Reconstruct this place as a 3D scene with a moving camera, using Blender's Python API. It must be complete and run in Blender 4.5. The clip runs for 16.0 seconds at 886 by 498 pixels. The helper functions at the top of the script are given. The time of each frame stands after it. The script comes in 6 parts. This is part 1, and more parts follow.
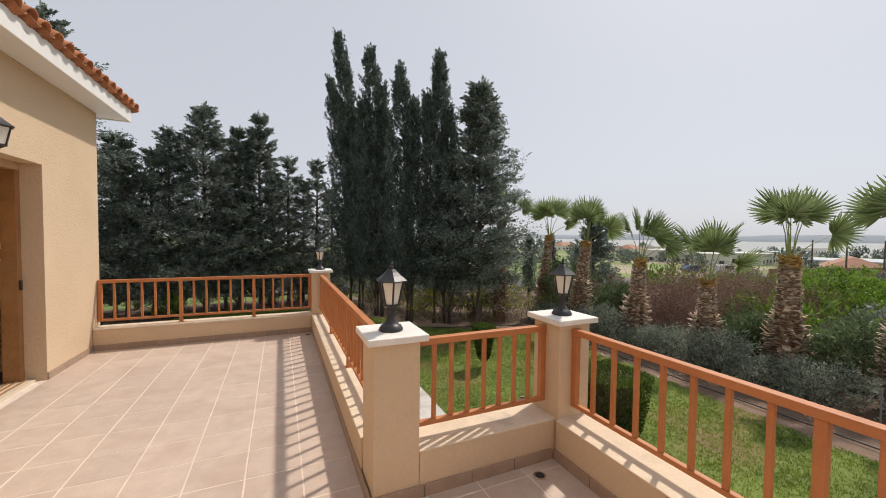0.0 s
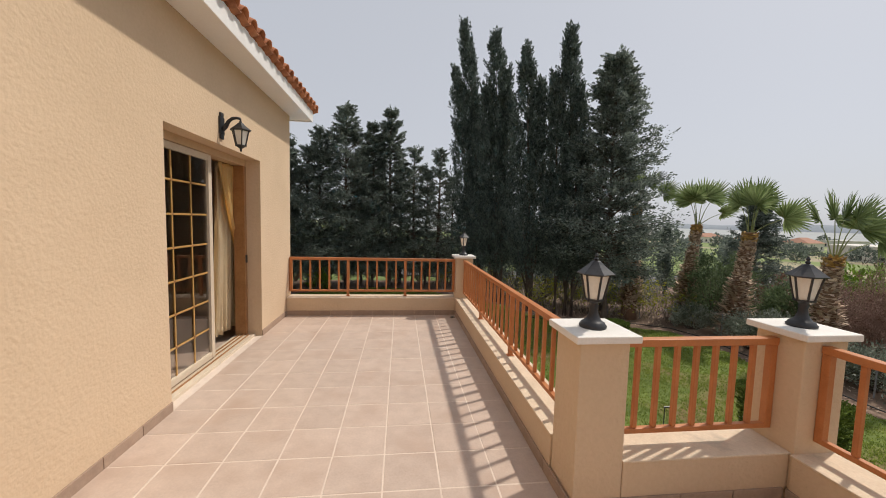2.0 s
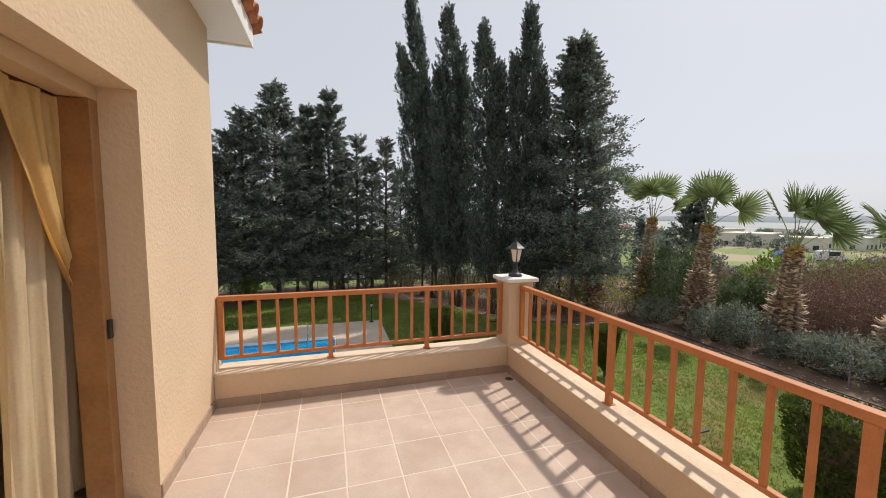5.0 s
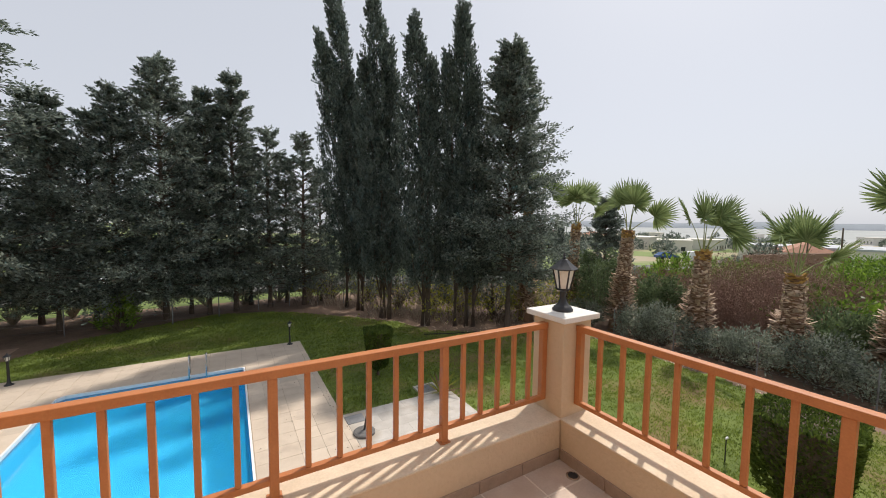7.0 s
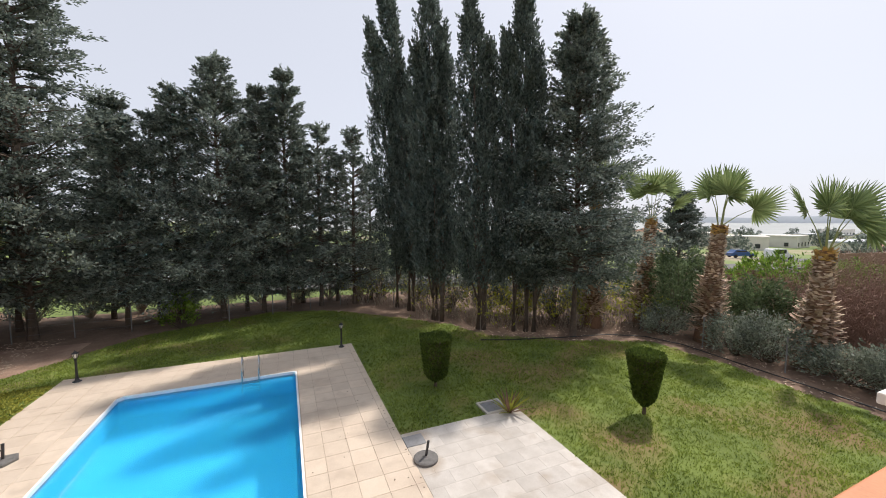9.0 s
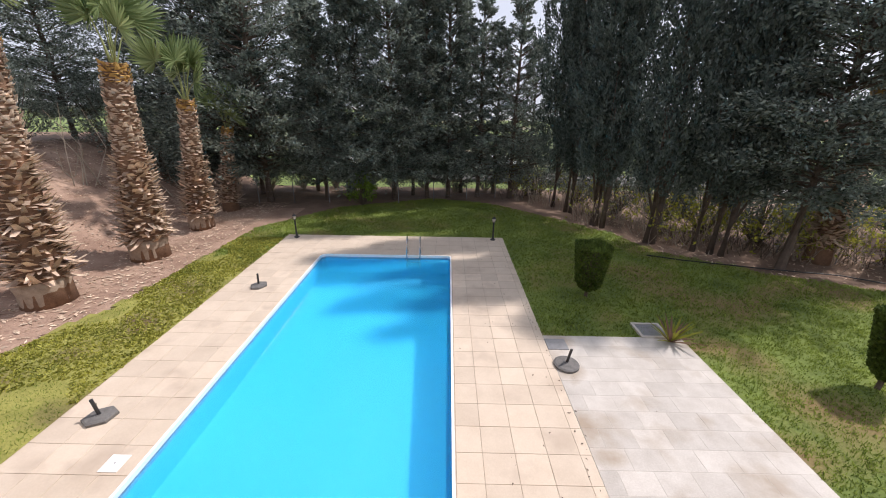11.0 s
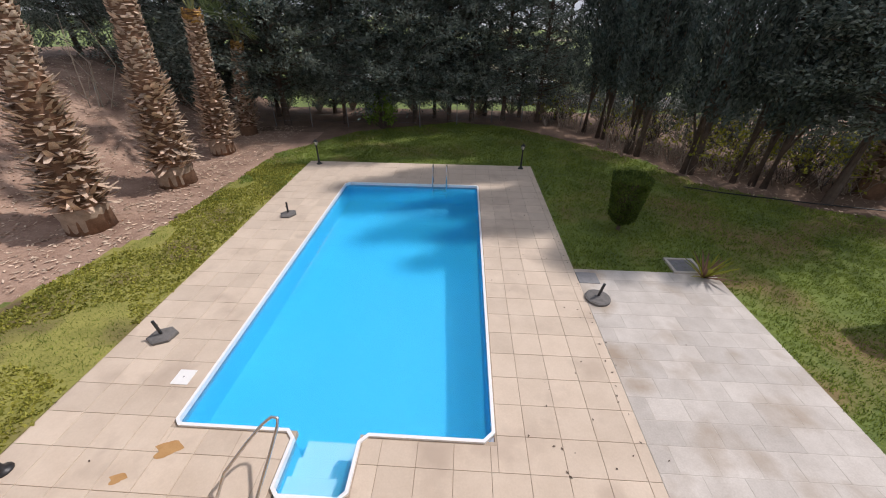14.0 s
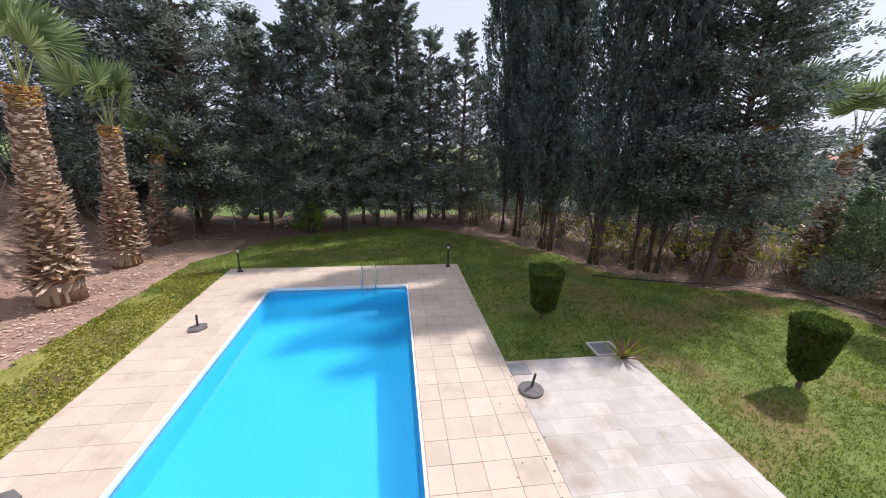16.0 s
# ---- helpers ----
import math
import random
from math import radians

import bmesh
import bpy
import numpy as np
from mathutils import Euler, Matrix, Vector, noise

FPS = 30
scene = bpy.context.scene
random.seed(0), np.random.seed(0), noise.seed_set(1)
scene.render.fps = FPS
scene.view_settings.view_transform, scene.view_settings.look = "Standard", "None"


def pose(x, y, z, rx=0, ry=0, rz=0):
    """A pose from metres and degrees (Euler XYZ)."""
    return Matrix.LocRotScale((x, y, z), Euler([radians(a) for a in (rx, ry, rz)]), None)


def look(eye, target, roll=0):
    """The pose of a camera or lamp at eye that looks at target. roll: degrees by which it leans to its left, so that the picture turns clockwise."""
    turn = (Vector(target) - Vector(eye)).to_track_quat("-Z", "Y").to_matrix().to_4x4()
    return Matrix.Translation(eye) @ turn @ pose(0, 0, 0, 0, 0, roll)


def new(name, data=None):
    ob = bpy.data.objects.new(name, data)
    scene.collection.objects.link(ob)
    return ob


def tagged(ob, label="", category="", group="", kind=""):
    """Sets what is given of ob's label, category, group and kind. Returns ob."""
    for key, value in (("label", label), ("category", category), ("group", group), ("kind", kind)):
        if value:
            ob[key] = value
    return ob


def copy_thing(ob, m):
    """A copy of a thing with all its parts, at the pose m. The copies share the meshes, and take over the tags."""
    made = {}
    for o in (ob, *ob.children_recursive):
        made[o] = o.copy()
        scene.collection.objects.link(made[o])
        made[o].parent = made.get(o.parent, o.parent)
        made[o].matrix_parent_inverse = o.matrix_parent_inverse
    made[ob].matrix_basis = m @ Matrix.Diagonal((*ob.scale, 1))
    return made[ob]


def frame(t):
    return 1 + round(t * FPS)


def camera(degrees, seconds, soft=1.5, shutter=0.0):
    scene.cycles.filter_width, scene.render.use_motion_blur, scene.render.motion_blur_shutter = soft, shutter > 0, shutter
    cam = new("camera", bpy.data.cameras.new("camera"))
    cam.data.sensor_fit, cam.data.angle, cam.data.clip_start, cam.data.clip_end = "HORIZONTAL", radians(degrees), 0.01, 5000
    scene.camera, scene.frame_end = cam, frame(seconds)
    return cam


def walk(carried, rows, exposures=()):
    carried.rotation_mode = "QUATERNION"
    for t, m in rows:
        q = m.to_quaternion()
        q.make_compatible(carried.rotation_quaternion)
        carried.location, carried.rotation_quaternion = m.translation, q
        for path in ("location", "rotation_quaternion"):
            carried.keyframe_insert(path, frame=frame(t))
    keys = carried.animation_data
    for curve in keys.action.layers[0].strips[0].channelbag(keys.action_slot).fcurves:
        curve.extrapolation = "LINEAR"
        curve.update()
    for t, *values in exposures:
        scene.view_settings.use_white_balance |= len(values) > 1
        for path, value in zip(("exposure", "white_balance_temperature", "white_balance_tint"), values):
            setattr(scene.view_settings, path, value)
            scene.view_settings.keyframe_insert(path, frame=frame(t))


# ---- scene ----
cam = camera(101.0, 16.0, 1.0)
PATH = [
    (0, (0.136, -0.034, 1.558), (0.951, 1.791, 1.488), 0.7),
    (0.5, (0.125, -0.158, 1.551), (0.66, 1.768, 1.481), 0.8),
    (1, (0.104, -0.279, 1.53), (0.449, 1.689, 1.428), 1.0),
    (1.5, (-0.082, -0.095, 1.508), (0.16, 1.885, 1.353), 1.3),
    (2, (-0.331, 0.202, 1.556), (-0.097, 2.182, 1.402), 1.5),
    (2.5, (-0.575, 0.567, 1.57), (-0.339, 2.547, 1.417), 1.3),
    (3, (-0.663, 1.022, 1.553), (-0.407, 3.0, 1.401), 0.9),
    (3.5, (-0.791, 1.498, 1.554), (-0.49, 3.469, 1.4), 0.9),
    (4, (-0.898, 1.891, 1.569), (-0.513, 3.848, 1.417), 0.8),
    (4.2, (-0.95, 2.074, 1.607), (-0.519, 4.021, 1.449), 0.8),
    (6.5, (-1.361, 4.023, 1.599), (-0.495, 5.82, 1.449), 0.4),
    (7, (-1.32, 4.455, 1.6), (-0.318, 6.18, 1.461), 0.7),
    (7.5, (-1.49, 4.85, 1.642), (-0.36, 6.497, 1.505), 0.5),
    (8, (-1.64, 5.18, 1.645), (-0.513, 6.828, 1.518), 0.6),
    (8.5, (-1.5, 5.565, 1.603), (-0.484, 7.286, 1.498), 0.8),
    (9, (-1.22, 5.945, 1.545), (-0.432, 7.775, 1.388), 0.2),
    (9.5, (-1.045, 6.335, 1.58), (-0.5, 8.239, 1.305), 0.0),
    (10, (-1.051, 6.47, 1.544), (-0.742, 8.406, 1.152), 0.1),
    (10.2, (-1.107, 6.507, 1.522), (-0.897, 8.443, 1.066), 0.5),
    (12.3, (-1.288, 6.579, 1.514), (-1.371, 8.259, 0.432), 0.5),
    (12.5, (-1.359, 6.6, 1.504), (-1.439, 8.253, 0.38), 0.6),
    (13, (-1.522, 6.634, 1.495), (-1.598, 8.241, 0.307), 0.6),
    (13.5, (-1.608, 6.681, 1.539), (-1.688, 8.304, 0.374), 0.5),
    (14, (-1.648, 6.71, 1.589), (-1.732, 8.389, 0.506), 0.5),
    (14.5, (-1.652, 6.713, 1.64), (-1.743, 8.467, 0.682), 0.5),
    (15, (-1.632, 6.687, 1.647), (-1.702, 8.509, 0.826), 0.6),
    (15.5, (-1.566, 6.679, 1.678), (-1.517, 8.552, 0.978), 1.0),
    (16, (-1.451, 6.656, 1.611), (-1.191, 8.549, 1.02), 1.4),
]
walk(cam, [(t, look(eye, target, roll)) for t, eye, target, roll in PATH],
     [(0.0, 0.14, 6550, 12), (1.5, 0.02, 6550, 12), (3.4, 0.0, 6550, 12), (4.2, 0.18, 6550, 12), (7.0, 0.24, 6500, 12), (9.0, 0.43, 6400, 14), (10.2, 0.57, 6250, 17), (12.4, 0.02, 6200, 18), (13.3, -0.04, 6200, 18), (14.0, 0.02, 6200, 18), (15.0, 0.24, 6050, 19), (16.0, 0.52, 6000, 20)])


# ---- light ----
SUN_DIR = Vector((0.68, 0.29, 1.0)).normalized()          # towards the sun
world = bpy.data.worlds.new("sky")
scene.world = world
world.use_nodes = True
wn = world.node_tree
sky = wn.nodes.new("ShaderNodeTexSky")
sky.sky_type = "NISHITA"
sky.sun_disc = False
sky.sun_elevation = math.asin(SUN_DIR.z)
sky.sun_rotation = math.atan2(SUN_DIR.x, SUN_DIR.y)
sky.air_density, sky.dust_density, sky.ozone_density = 1.0, 2.0, 1.0
haze = wn.nodes.new("ShaderNodeHueSaturation")             # a hazy, dusty sky
haze.inputs["Saturation"].default_value = 0.45
wn.links.new(sky.outputs[0], haze.inputs["Color"])
veil = wn.nodes.new("ShaderNodeMix")                       # high thin cloud, the same all round
veil.data_type = "RGBA"
veil.inputs["Factor"].default_value = 0.72
veil.inputs[7].default_value = (6.0, 6.35, 6.9, 1.0)
wn.links.new(haze.outputs[0], veil.inputs[6])
wn.links.new(veil.outputs[2], wn.nodes["Background"].inputs["Color"])
wn.nodes["Background"].inputs["Strength"].default_value = 0.1

sun_data = bpy.data.lights.new("sun", "SUN")
sun_data.energy, sun_data.angle, sun_data.color = 2.9, radians(1.8), (1.0, 0.935, 0.835)
sun = new("sun", sun_data)
sun.matrix_world = look(SUN_DIR * 60, (0, 0, 0))


# ---- materials ----
def ramp(nodes, stops):
    r = nodes.new("ShaderNodeValToRGB")
    e = r.color_ramp.elements
    while len(e) < len(stops):
        e.new(0.5)
    for k, (p, c) in zip(e, stops):
        k.position, k.color = p, (*c, 1.0)
    return r


def material(name, dark, light, rough=0.7, scale=6.0, fine=60.0, bump=0.2, metal=0.0, spread=0.0, stain=None, island=0.0,
             distance=0.004, stain_scale=0.8, stain_at=(0.55, 0.7)):
    """Two scales of noise between two colours, fine relief, and where wanted a tint for each object or island and stains."""
    m = bpy.data.materials.new(name)
    m.use_nodes = True
    n, l = m.node_tree.nodes, m.node_tree.links
    b = n["Principled BSDF"]
    b.inputs["Roughness"].default_value, b.inputs["Metallic"].default_value = rough, metal
    co = n.new("ShaderNodeTexCoord")
    geo = n.new("ShaderNodeNewGeometry")
    a = n.new("ShaderNodeTexNoise")
    a.inputs["Scale"].default_value, a.inputs["Detail"].default_value, a.inputs["Roughness"].default_value = scale, 5.0, 0.6
    f = n.new("ShaderNodeTexNoise")
    f.inputs["Scale"].default_value, f.inputs["Detail"].default_value = fine, 3.0
    for t in (a, f):
        l.new(geo.outputs["Position"], t.inputs["Vector"])
    mixed = n.new("ShaderNodeMath")
    mixed.operation = "MULTIPLY_ADD"
    mixed.inputs[1].default_value = 0.35
    l.new(f.outputs["Fac"], mixed.inputs[0])
    half = n.new("ShaderNodeMath")
    half.operation = "MULTIPLY"
    half.inputs[1].default_value = 0.65
    l.new(a.outputs["Fac"], half.inputs[0])
    l.new(half.outputs[0], mixed.inputs[2])
    r = ramp(n, [(0.3, dark), (0.7, light)])
    l.new(mixed.outputs[0], r.inputs["Fac"])
    colour = r.outputs["Color"]
    if spread or island:
        hsv = n.new("ShaderNodeHueSaturation")
        src = n.new("ShaderNodeObjectInfo").outputs["Random"] if spread else geo.outputs["Random Per Island"]
        vary = n.new("ShaderNodeMapRange")
        w = spread or island
        vary.inputs["To Min"].default_value, vary.inputs["To Max"].default_value = 1 - w, 1 + w
        l.new(src, vary.inputs["Value"])
        l.new(vary.outputs[0], hsv.inputs["Value"])
        l.new(colour, hsv.inputs["Color"])
        colour = hsv.outputs["Color"]
    if stain:
        s = n.new("ShaderNodeTexNoise")
        s.inputs["Scale"].default_value, s.inputs["Detail"].default_value = stain_scale, 6.0
        l.new(geo.outputs["Position"], s.inputs["Vector"])
        k = n.new("ShaderNodeMapRange")
        k.inputs["From Min"].default_value, k.inputs["From Max"].default_value = stain_at
        l.new(s.outputs["Fac"], k.inputs["Value"])
        mx = n.new("ShaderNodeMix")
        mx.data_type = "RGBA"
        l.new(k.outputs[0], mx.inputs["Factor"])
        l.new(colour, mx.inputs[6])
        mx.inputs[7].default_value = (*stain, 1.0)
        colour = mx.outputs[2]
    l.new(colour, b.inputs["Base Color"])
    if bump:
        bp = n.new("ShaderNodeBump")
        bp.inputs["Strength"].default_value, bp.inputs["Distance"].default_value = bump, distance
        l.new(mixed.outputs[0], bp.inputs["Height"])
        l.new(bp.outputs[0], b.inputs["Normal"])
    return m


def leaf_material(name, dark, light, through_light=0.3, gloss=0.5):
    m = bpy.data.materials.new(name)
    m.use_nodes = True
    n, l = m.node_tree.nodes, m.node_tree.links
    b = n["Principled BSDF"]
    b.inputs["Roughness"].default_value = gloss
    b.inputs["Specular IOR Level"].default_value = 0.3
    geo = n.new("ShaderNodeNewGeometry")
    big = n.new("ShaderNodeTexNoise")
    big.inputs["Scale"].default_value = 0.9
    l.new(geo.outputs["Position"], big.inputs["Vector"])
    mid = n.new("ShaderNodeMath")
    mid.operation = "ADD"
    l.new(geo.outputs["Random Per Island"], mid.inputs[0])
    l.new(big.outputs["Fac"], mid.inputs[1])
    r = ramp(n, [(0.25, dark), (0.95, light)])
    sc = n.new("ShaderNodeMath")
    sc.operation = "MULTIPLY"
    sc.inputs[1].default_value = 0.6
    l.new(mid.outputs[0], sc.inputs[0])
    l.new(sc.outputs[0], r.inputs["Fac"])
    l.new(r.outputs["Color"], b.inputs["Base Color"])
    tr = n.new("ShaderNodeBsdfTranslucent")
    l.new(r.outputs["Color"], tr.inputs["Color"])
    mx = n.new("ShaderNodeMixShader")
    mx.inputs["Fac"].default_value = through_light
    l.new(b.outputs[0], mx.inputs[1])
    l.new(tr.outputs[0], mx.inputs[2])
    l.new(mx.outputs[0], n["Material Output"].inputs["Surface"])
    return m


def glass(name, colour=(1, 1, 1), rough=0.0, ior=1.45):
    m = bpy.data.materials.new(name)
    m.use_nodes = True
    b = m.node_tree.nodes["Principled BSDF"]
    b.inputs["Base Color"].default_value = (*colour, 1)
    b.inputs["Transmission Weight"].default_value = 1.0
    b.inputs["Roughness"].default_value, b.inputs["IOR"].default_value = rough, ior
    return m


PLASTER = material("plaster", (0.60, 0.445, 0.295), (0.68, 0.515, 0.35), 0.9, 1.6, 42.0, 0.8, stain=(0.54, 0.40, 0.27), stain_at=(0.6, 0.95), distance=0.02)
TOP_RENDER = material("parapet_top_render", (0.60, 0.47, 0.33), (0.78, 0.64, 0.48), 0.9, 5.0, 80.0, 0.4, stain=(0.42, 0.35, 0.27), stain_scale=3.5, stain_at=(0.62, 0.78))
CAP = material("cap_stone", (0.70, 0.66, 0.60), (0.84, 0.81, 0.76), 0.6, 7.0, 90.0, 0.15)
WHITE = material("white_paint", (0.76, 0.75, 0.72), (0.84, 0.83, 0.81), 0.6, 3.0, 50.0, 0.1)
RAIL = material("rail_paint", (0.42, 0.145, 0.045), (0.56, 0.215, 0.075), 0.5, 6.0, 120.0, 0.12, stain=(0.36, 0.17, 0.08), stain_scale=5.0, stain_at=(0.66, 0.85))
BLACK = material("black_iron", (0.012, 0.012, 0.014), (0.035, 0.035, 0.038), 0.42, 14.0, 90.0, 0.15)
FROST = material("frosted_glass", (0.66, 0.62, 0.54), (0.80, 0.76, 0.68), 0.35, 12.0, 60.0, 0.05)
TILE = material("terrace_tile", (0.465, 0.355, 0.285), (0.60, 0.475, 0.385), 0.5, 7.0, 70.0, 0.12, spread=0.05, stain=(0.46, 0.33, 0.25), stain_scale=2.6, stain_at=(0.5, 0.8))
GROUT = material("grout", (0.62, 0.51, 0.42), (0.74, 0.63, 0.53), 0.95, 9.0, 90.0, 0.2)
SKIRT = material("skirting_tile", (0.30, 0.21, 0.155), (0.42, 0.30, 0.22), 0.6, 10.0, 70.0, 0.12, spread=0.06)
TIMBER = material("door_timber", (0.24, 0.105, 0.035), (0.40, 0.205, 0.08), 0.4, 5.0, 60.0, 0.12)
CREAM_FRAME = material("cream_frame", (0.56, 0.46, 0.34), (0.70, 0.60, 0.47), 0.4, 5.0, 60.0, 0.08)
HEAD_FRAME = material("tan_frame", (0.50, 0.34, 0.19), (0.62, 0.44, 0.27), 0.45, 5.0, 60.0, 0.08)
BRASS = material("gold_bar", (0.42, 0.24, 0.07), (0.62, 0.38, 0.13), 0.35, 20.0, 90.0, 0.05, metal=0.25)
CURTAIN_PALE = material("cream_curtain", (0.72, 0.55, 0.32), (0.88, 0.74, 0.52), 0.45, 3.0, 90.0, 0.12)
CURTAIN = material("gold_curtain", (0.78, 0.47, 0.13), (0.92, 0.68, 0.32), 0.45, 3.0, 90.0, 0.12)
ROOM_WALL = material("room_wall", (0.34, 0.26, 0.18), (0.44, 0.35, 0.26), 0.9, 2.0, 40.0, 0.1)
ROOF_TILE = material("roof_tile", (0.34, 0.115, 0.05), (0.58, 0.24, 0.11), 0.85, 9.0, 60.0, 0.35, spread=0.16, stain=(0.20, 0.10, 0.06), stain_scale=5.0, stain_at=(0.58, 0.75))
DECK = material("deck_tile", (0.545, 0.445, 0.345), (0.655, 0.55, 0.44), 0.85, 2.2, 45.0, 0.2, spread=0.07, stain=(0.46, 0.37, 0.29), stain_scale=1.3, stain_at=(0.55, 0.75))
DECK_JOINT = material("deck_joint", (0.34, 0.27, 0.20), (0.50, 0.41, 0.32), 0.95, 6.0, 60.0, 0.3)
PATIO = material("patio_stone", (0.43, 0.39, 0.345), (0.61, 0.57, 0.52), 0.8, 2.6, 40.0, 0.2, spread=0.10, stain=(0.36, 0.29, 0.22), stain_scale=1.1, stain_at=(0.52, 0.72))
PATIO_JOINT = material("patio_joint", (0.48, 0.44, 0.39), (0.58, 0.54, 0.48), 0.95, 6.0, 60.0, 0.3)
COPING = material("pool_coping", (0.78, 0.79, 0.79), (0.88, 0.89, 0.89), 0.4, 8.0, 60.0, 0.05)
LINER = material("pool_liner", (0.03, 0.44, 0.76), (0.045, 0.49, 0.80), 0.6, 0.7, 20.0, 0.0)
LINER_BAND = material("liner_band", (0.06, 0.17, 0.30), (0.28, 0.46, 0.58), 0.5, 22.0, 60.0, 0.0)
STEP_WHITE = material("pool_step", (0.44, 0.70, 0.84), (0.50, 0.75, 0.87), 0.6, 4.0, 40.0, 0.0)
STEEL = material("steel", (0.55, 0.55, 0.55), (0.68, 0.68, 0.68), 0.22, 20.0, 90.0, 0.03, metal=1.0)
WATER = glass("water", (0.90, 0.98, 1.0), 0.22, 1.33)
wnode = WATER.node_tree
wv = wnode.nodes.new("ShaderNodeTexNoise")
wv.inputs["Scale"].default_value, wv.inputs["Detail"].default_value = 2.2, 2.0
wb = wnode.nodes.new("ShaderNodeBump")
wb.inputs["Strength"].default_value, wb.inputs["Distance"].default_value = 0.12, 0.03
wnode.links.new(wv.outputs["Fac"], wb.inputs["Height"])
wnode.links.new(wb.outputs[0], wnode.nodes["Principled BSDF"].inputs["Normal"])
cloud = wnode.nodes.new("ShaderNodeBsdfDiffuse")           # faint turbidity of the treated water
cloud.inputs["Color"].default_value = (0.035, 0.53, 0.85, 1.0)
wmix = wnode.nodes.new("ShaderNodeMixShader")
wmix.inputs["Fac"].default_value = 0.36
wnode.links.new(wnode.nodes["Principled BSDF"].outputs[0], wmix.inputs[1])
wnode.links.new(cloud.outputs[0], wmix.inputs[2])
wnode.links.new(wmix.outputs[0], wnode.nodes["Material Output"].inputs["Surface"])
CONCRETE = material("base_concrete", (0.10, 0.095, 0.09), (0.20, 0.19, 0.18), 0.85, 10.0, 80.0, 0.3)
MULCH = material("mulch", (0.22, 0.135, 0.095), (0.50, 0.35, 0.26), 0.95, 0.9, 16.0, 0.9, distance=0.06, stain=(0.20, 0.12, 0.085), stain_scale=0.6, stain_at=(0.52, 0.75))
SOIL = material("soil", (0.125, 0.08, 0.055), (0.30, 0.20, 0.14), 0.95, 0.8, 14.0, 0.8, distance=0.05, stain=(0.16, 0.10, 0.065), stain_scale=0.5, stain_at=(0.5, 0.75))
LAWN = material("lawn_turf", (0.075, 0.11, 0.022), (0.21, 0.265, 0.05), 0.95, 0.9, 22.0, 0.8, distance=0.04, stain=(0.20, 0.14, 0.06), stain_scale=0.45, stain_at=(0.50, 0.66))
COVER = material("ground_cover", (0.17, 0.175, 0.035), (0.36, 0.34, 0.085), 0.95, 1.6, 26.0, 0.8, distance=0.04, stain=(0.13, 0.095, 0.045), stain_scale=0.6, stain_at=(0.5, 0.66))
BLADE = leaf_material("grass_blade", (0.105, 0.155, 0.027), (0.38, 0.46, 0.09), 0.5, 0.6)
BLADE_DRY = leaf_material("ground_cover_leaf", (0.16, 0.18, 0.03), (0.52, 0.50, 0.10), 0.35, 0.6)
# cypress and conifer greens are lifted and blued to include haze and sun glare
CYPRESS = leaf_material("cypress_leaf", (0.040, 0.058, 0.050), (0.195, 0.238, 0.205), 0.38, 0.6)
CONIFER = leaf_material("conifer_leaf", (0.055, 0.075, 0.063), (0.33, 0.38, 0.32), 0.42, 0.6)
TOPIARY = leaf_material("topiary_leaf", (0.035, 0.060, 0.012), (0.15, 0.21, 0.035), 0.3, 0.6)
PALM_LEAF = leaf_material("palm_leaf", (0.09, 0.14, 0.04), (0.36, 0.44, 0.20), 0.35, 0.42)
SHRUB_GREY = leaf_material("grey_shrub_leaf", (0.09, 0.115, 0.08), (0.42, 0.46, 0.37), 0.3, 0.5)
SHRUB_GREEN = leaf_material("green_shrub_leaf", (0.05, 0.10, 0.015), (0.30, 0.46, 0.06), 0.4, 0.45)
SHRUB_DULL = leaf_material("dull_shrub_leaf", (0.05, 0.08, 0.035), (0.22, 0.29, 0.14), 0.35, 0.5)
SHRUB_DRY = leaf_material("dry_shrub_leaf", (0.15, 0.08, 0.055), (0.33, 0.215, 0.155), 0.25, 0.7)
YELLOW_LEAF = leaf_material("yellow_leaf", (0.20, 0.24, 0.03), (0.50, 0.48, 0.08), 0.4, 0.5)
BARK = material("bark", (0.07, 0.05, 0.038), (0.17, 0.13, 0.10), 0.95, 5.0, 50.0, 0.7, distance=0.02)
RED_TWIG = material("red_twig", (0.22, 0.13, 0.10), (0.42, 0.27, 0.21), 0.9, 6.0, 40.0, 0.2)
PALE_TWIG = material("pale_twig", (0.26, 0.21, 0.16), (0.46, 0.39, 0.31), 0.9, 6.0, 40.0, 0.3)
PALM_TRUNK = material("palm_trunk", (0.13, 0.075, 0.045), (0.30, 0.18, 0.11), 0.95, 7.0, 40.0, 0.7, distance=0.02)
PALM_STUMP = material("palm_stump", (0.24, 0.18, 0.13), (0.46, 0.37, 0.28), 0.95, 6.0, 40.0, 0.5)
PALM_STUB = material("palm_stub", (0.28, 0.18, 0.12), (0.78, 0.63, 0.48), 0.9, 3.0, 40.0, 0.3, island=0.35)
PALM_STUB_FRESH = material("palm_stub_fresh", (0.36, 0.20, 0.05), (0.60, 0.38, 0.12), 0.8, 3.0, 40.0, 0.3, island=0.25)
PETIOLE = material("palm_petiole", (0.20, 0.24, 0.08), (0.34, 0.36, 0.15), 0.5, 6.0, 40.0, 0.1)
PIPE = material("black_pipe", (0.012, 0.012, 0.012), (0.03, 0.03, 0.03), 0.5, 10.0, 50.0, 0.1)
PLATE = material("drain_plate", (0.16, 0.16, 0.165), (0.28, 0.28, 0.285), 0.6, 8.0, 60.0, 0.2)
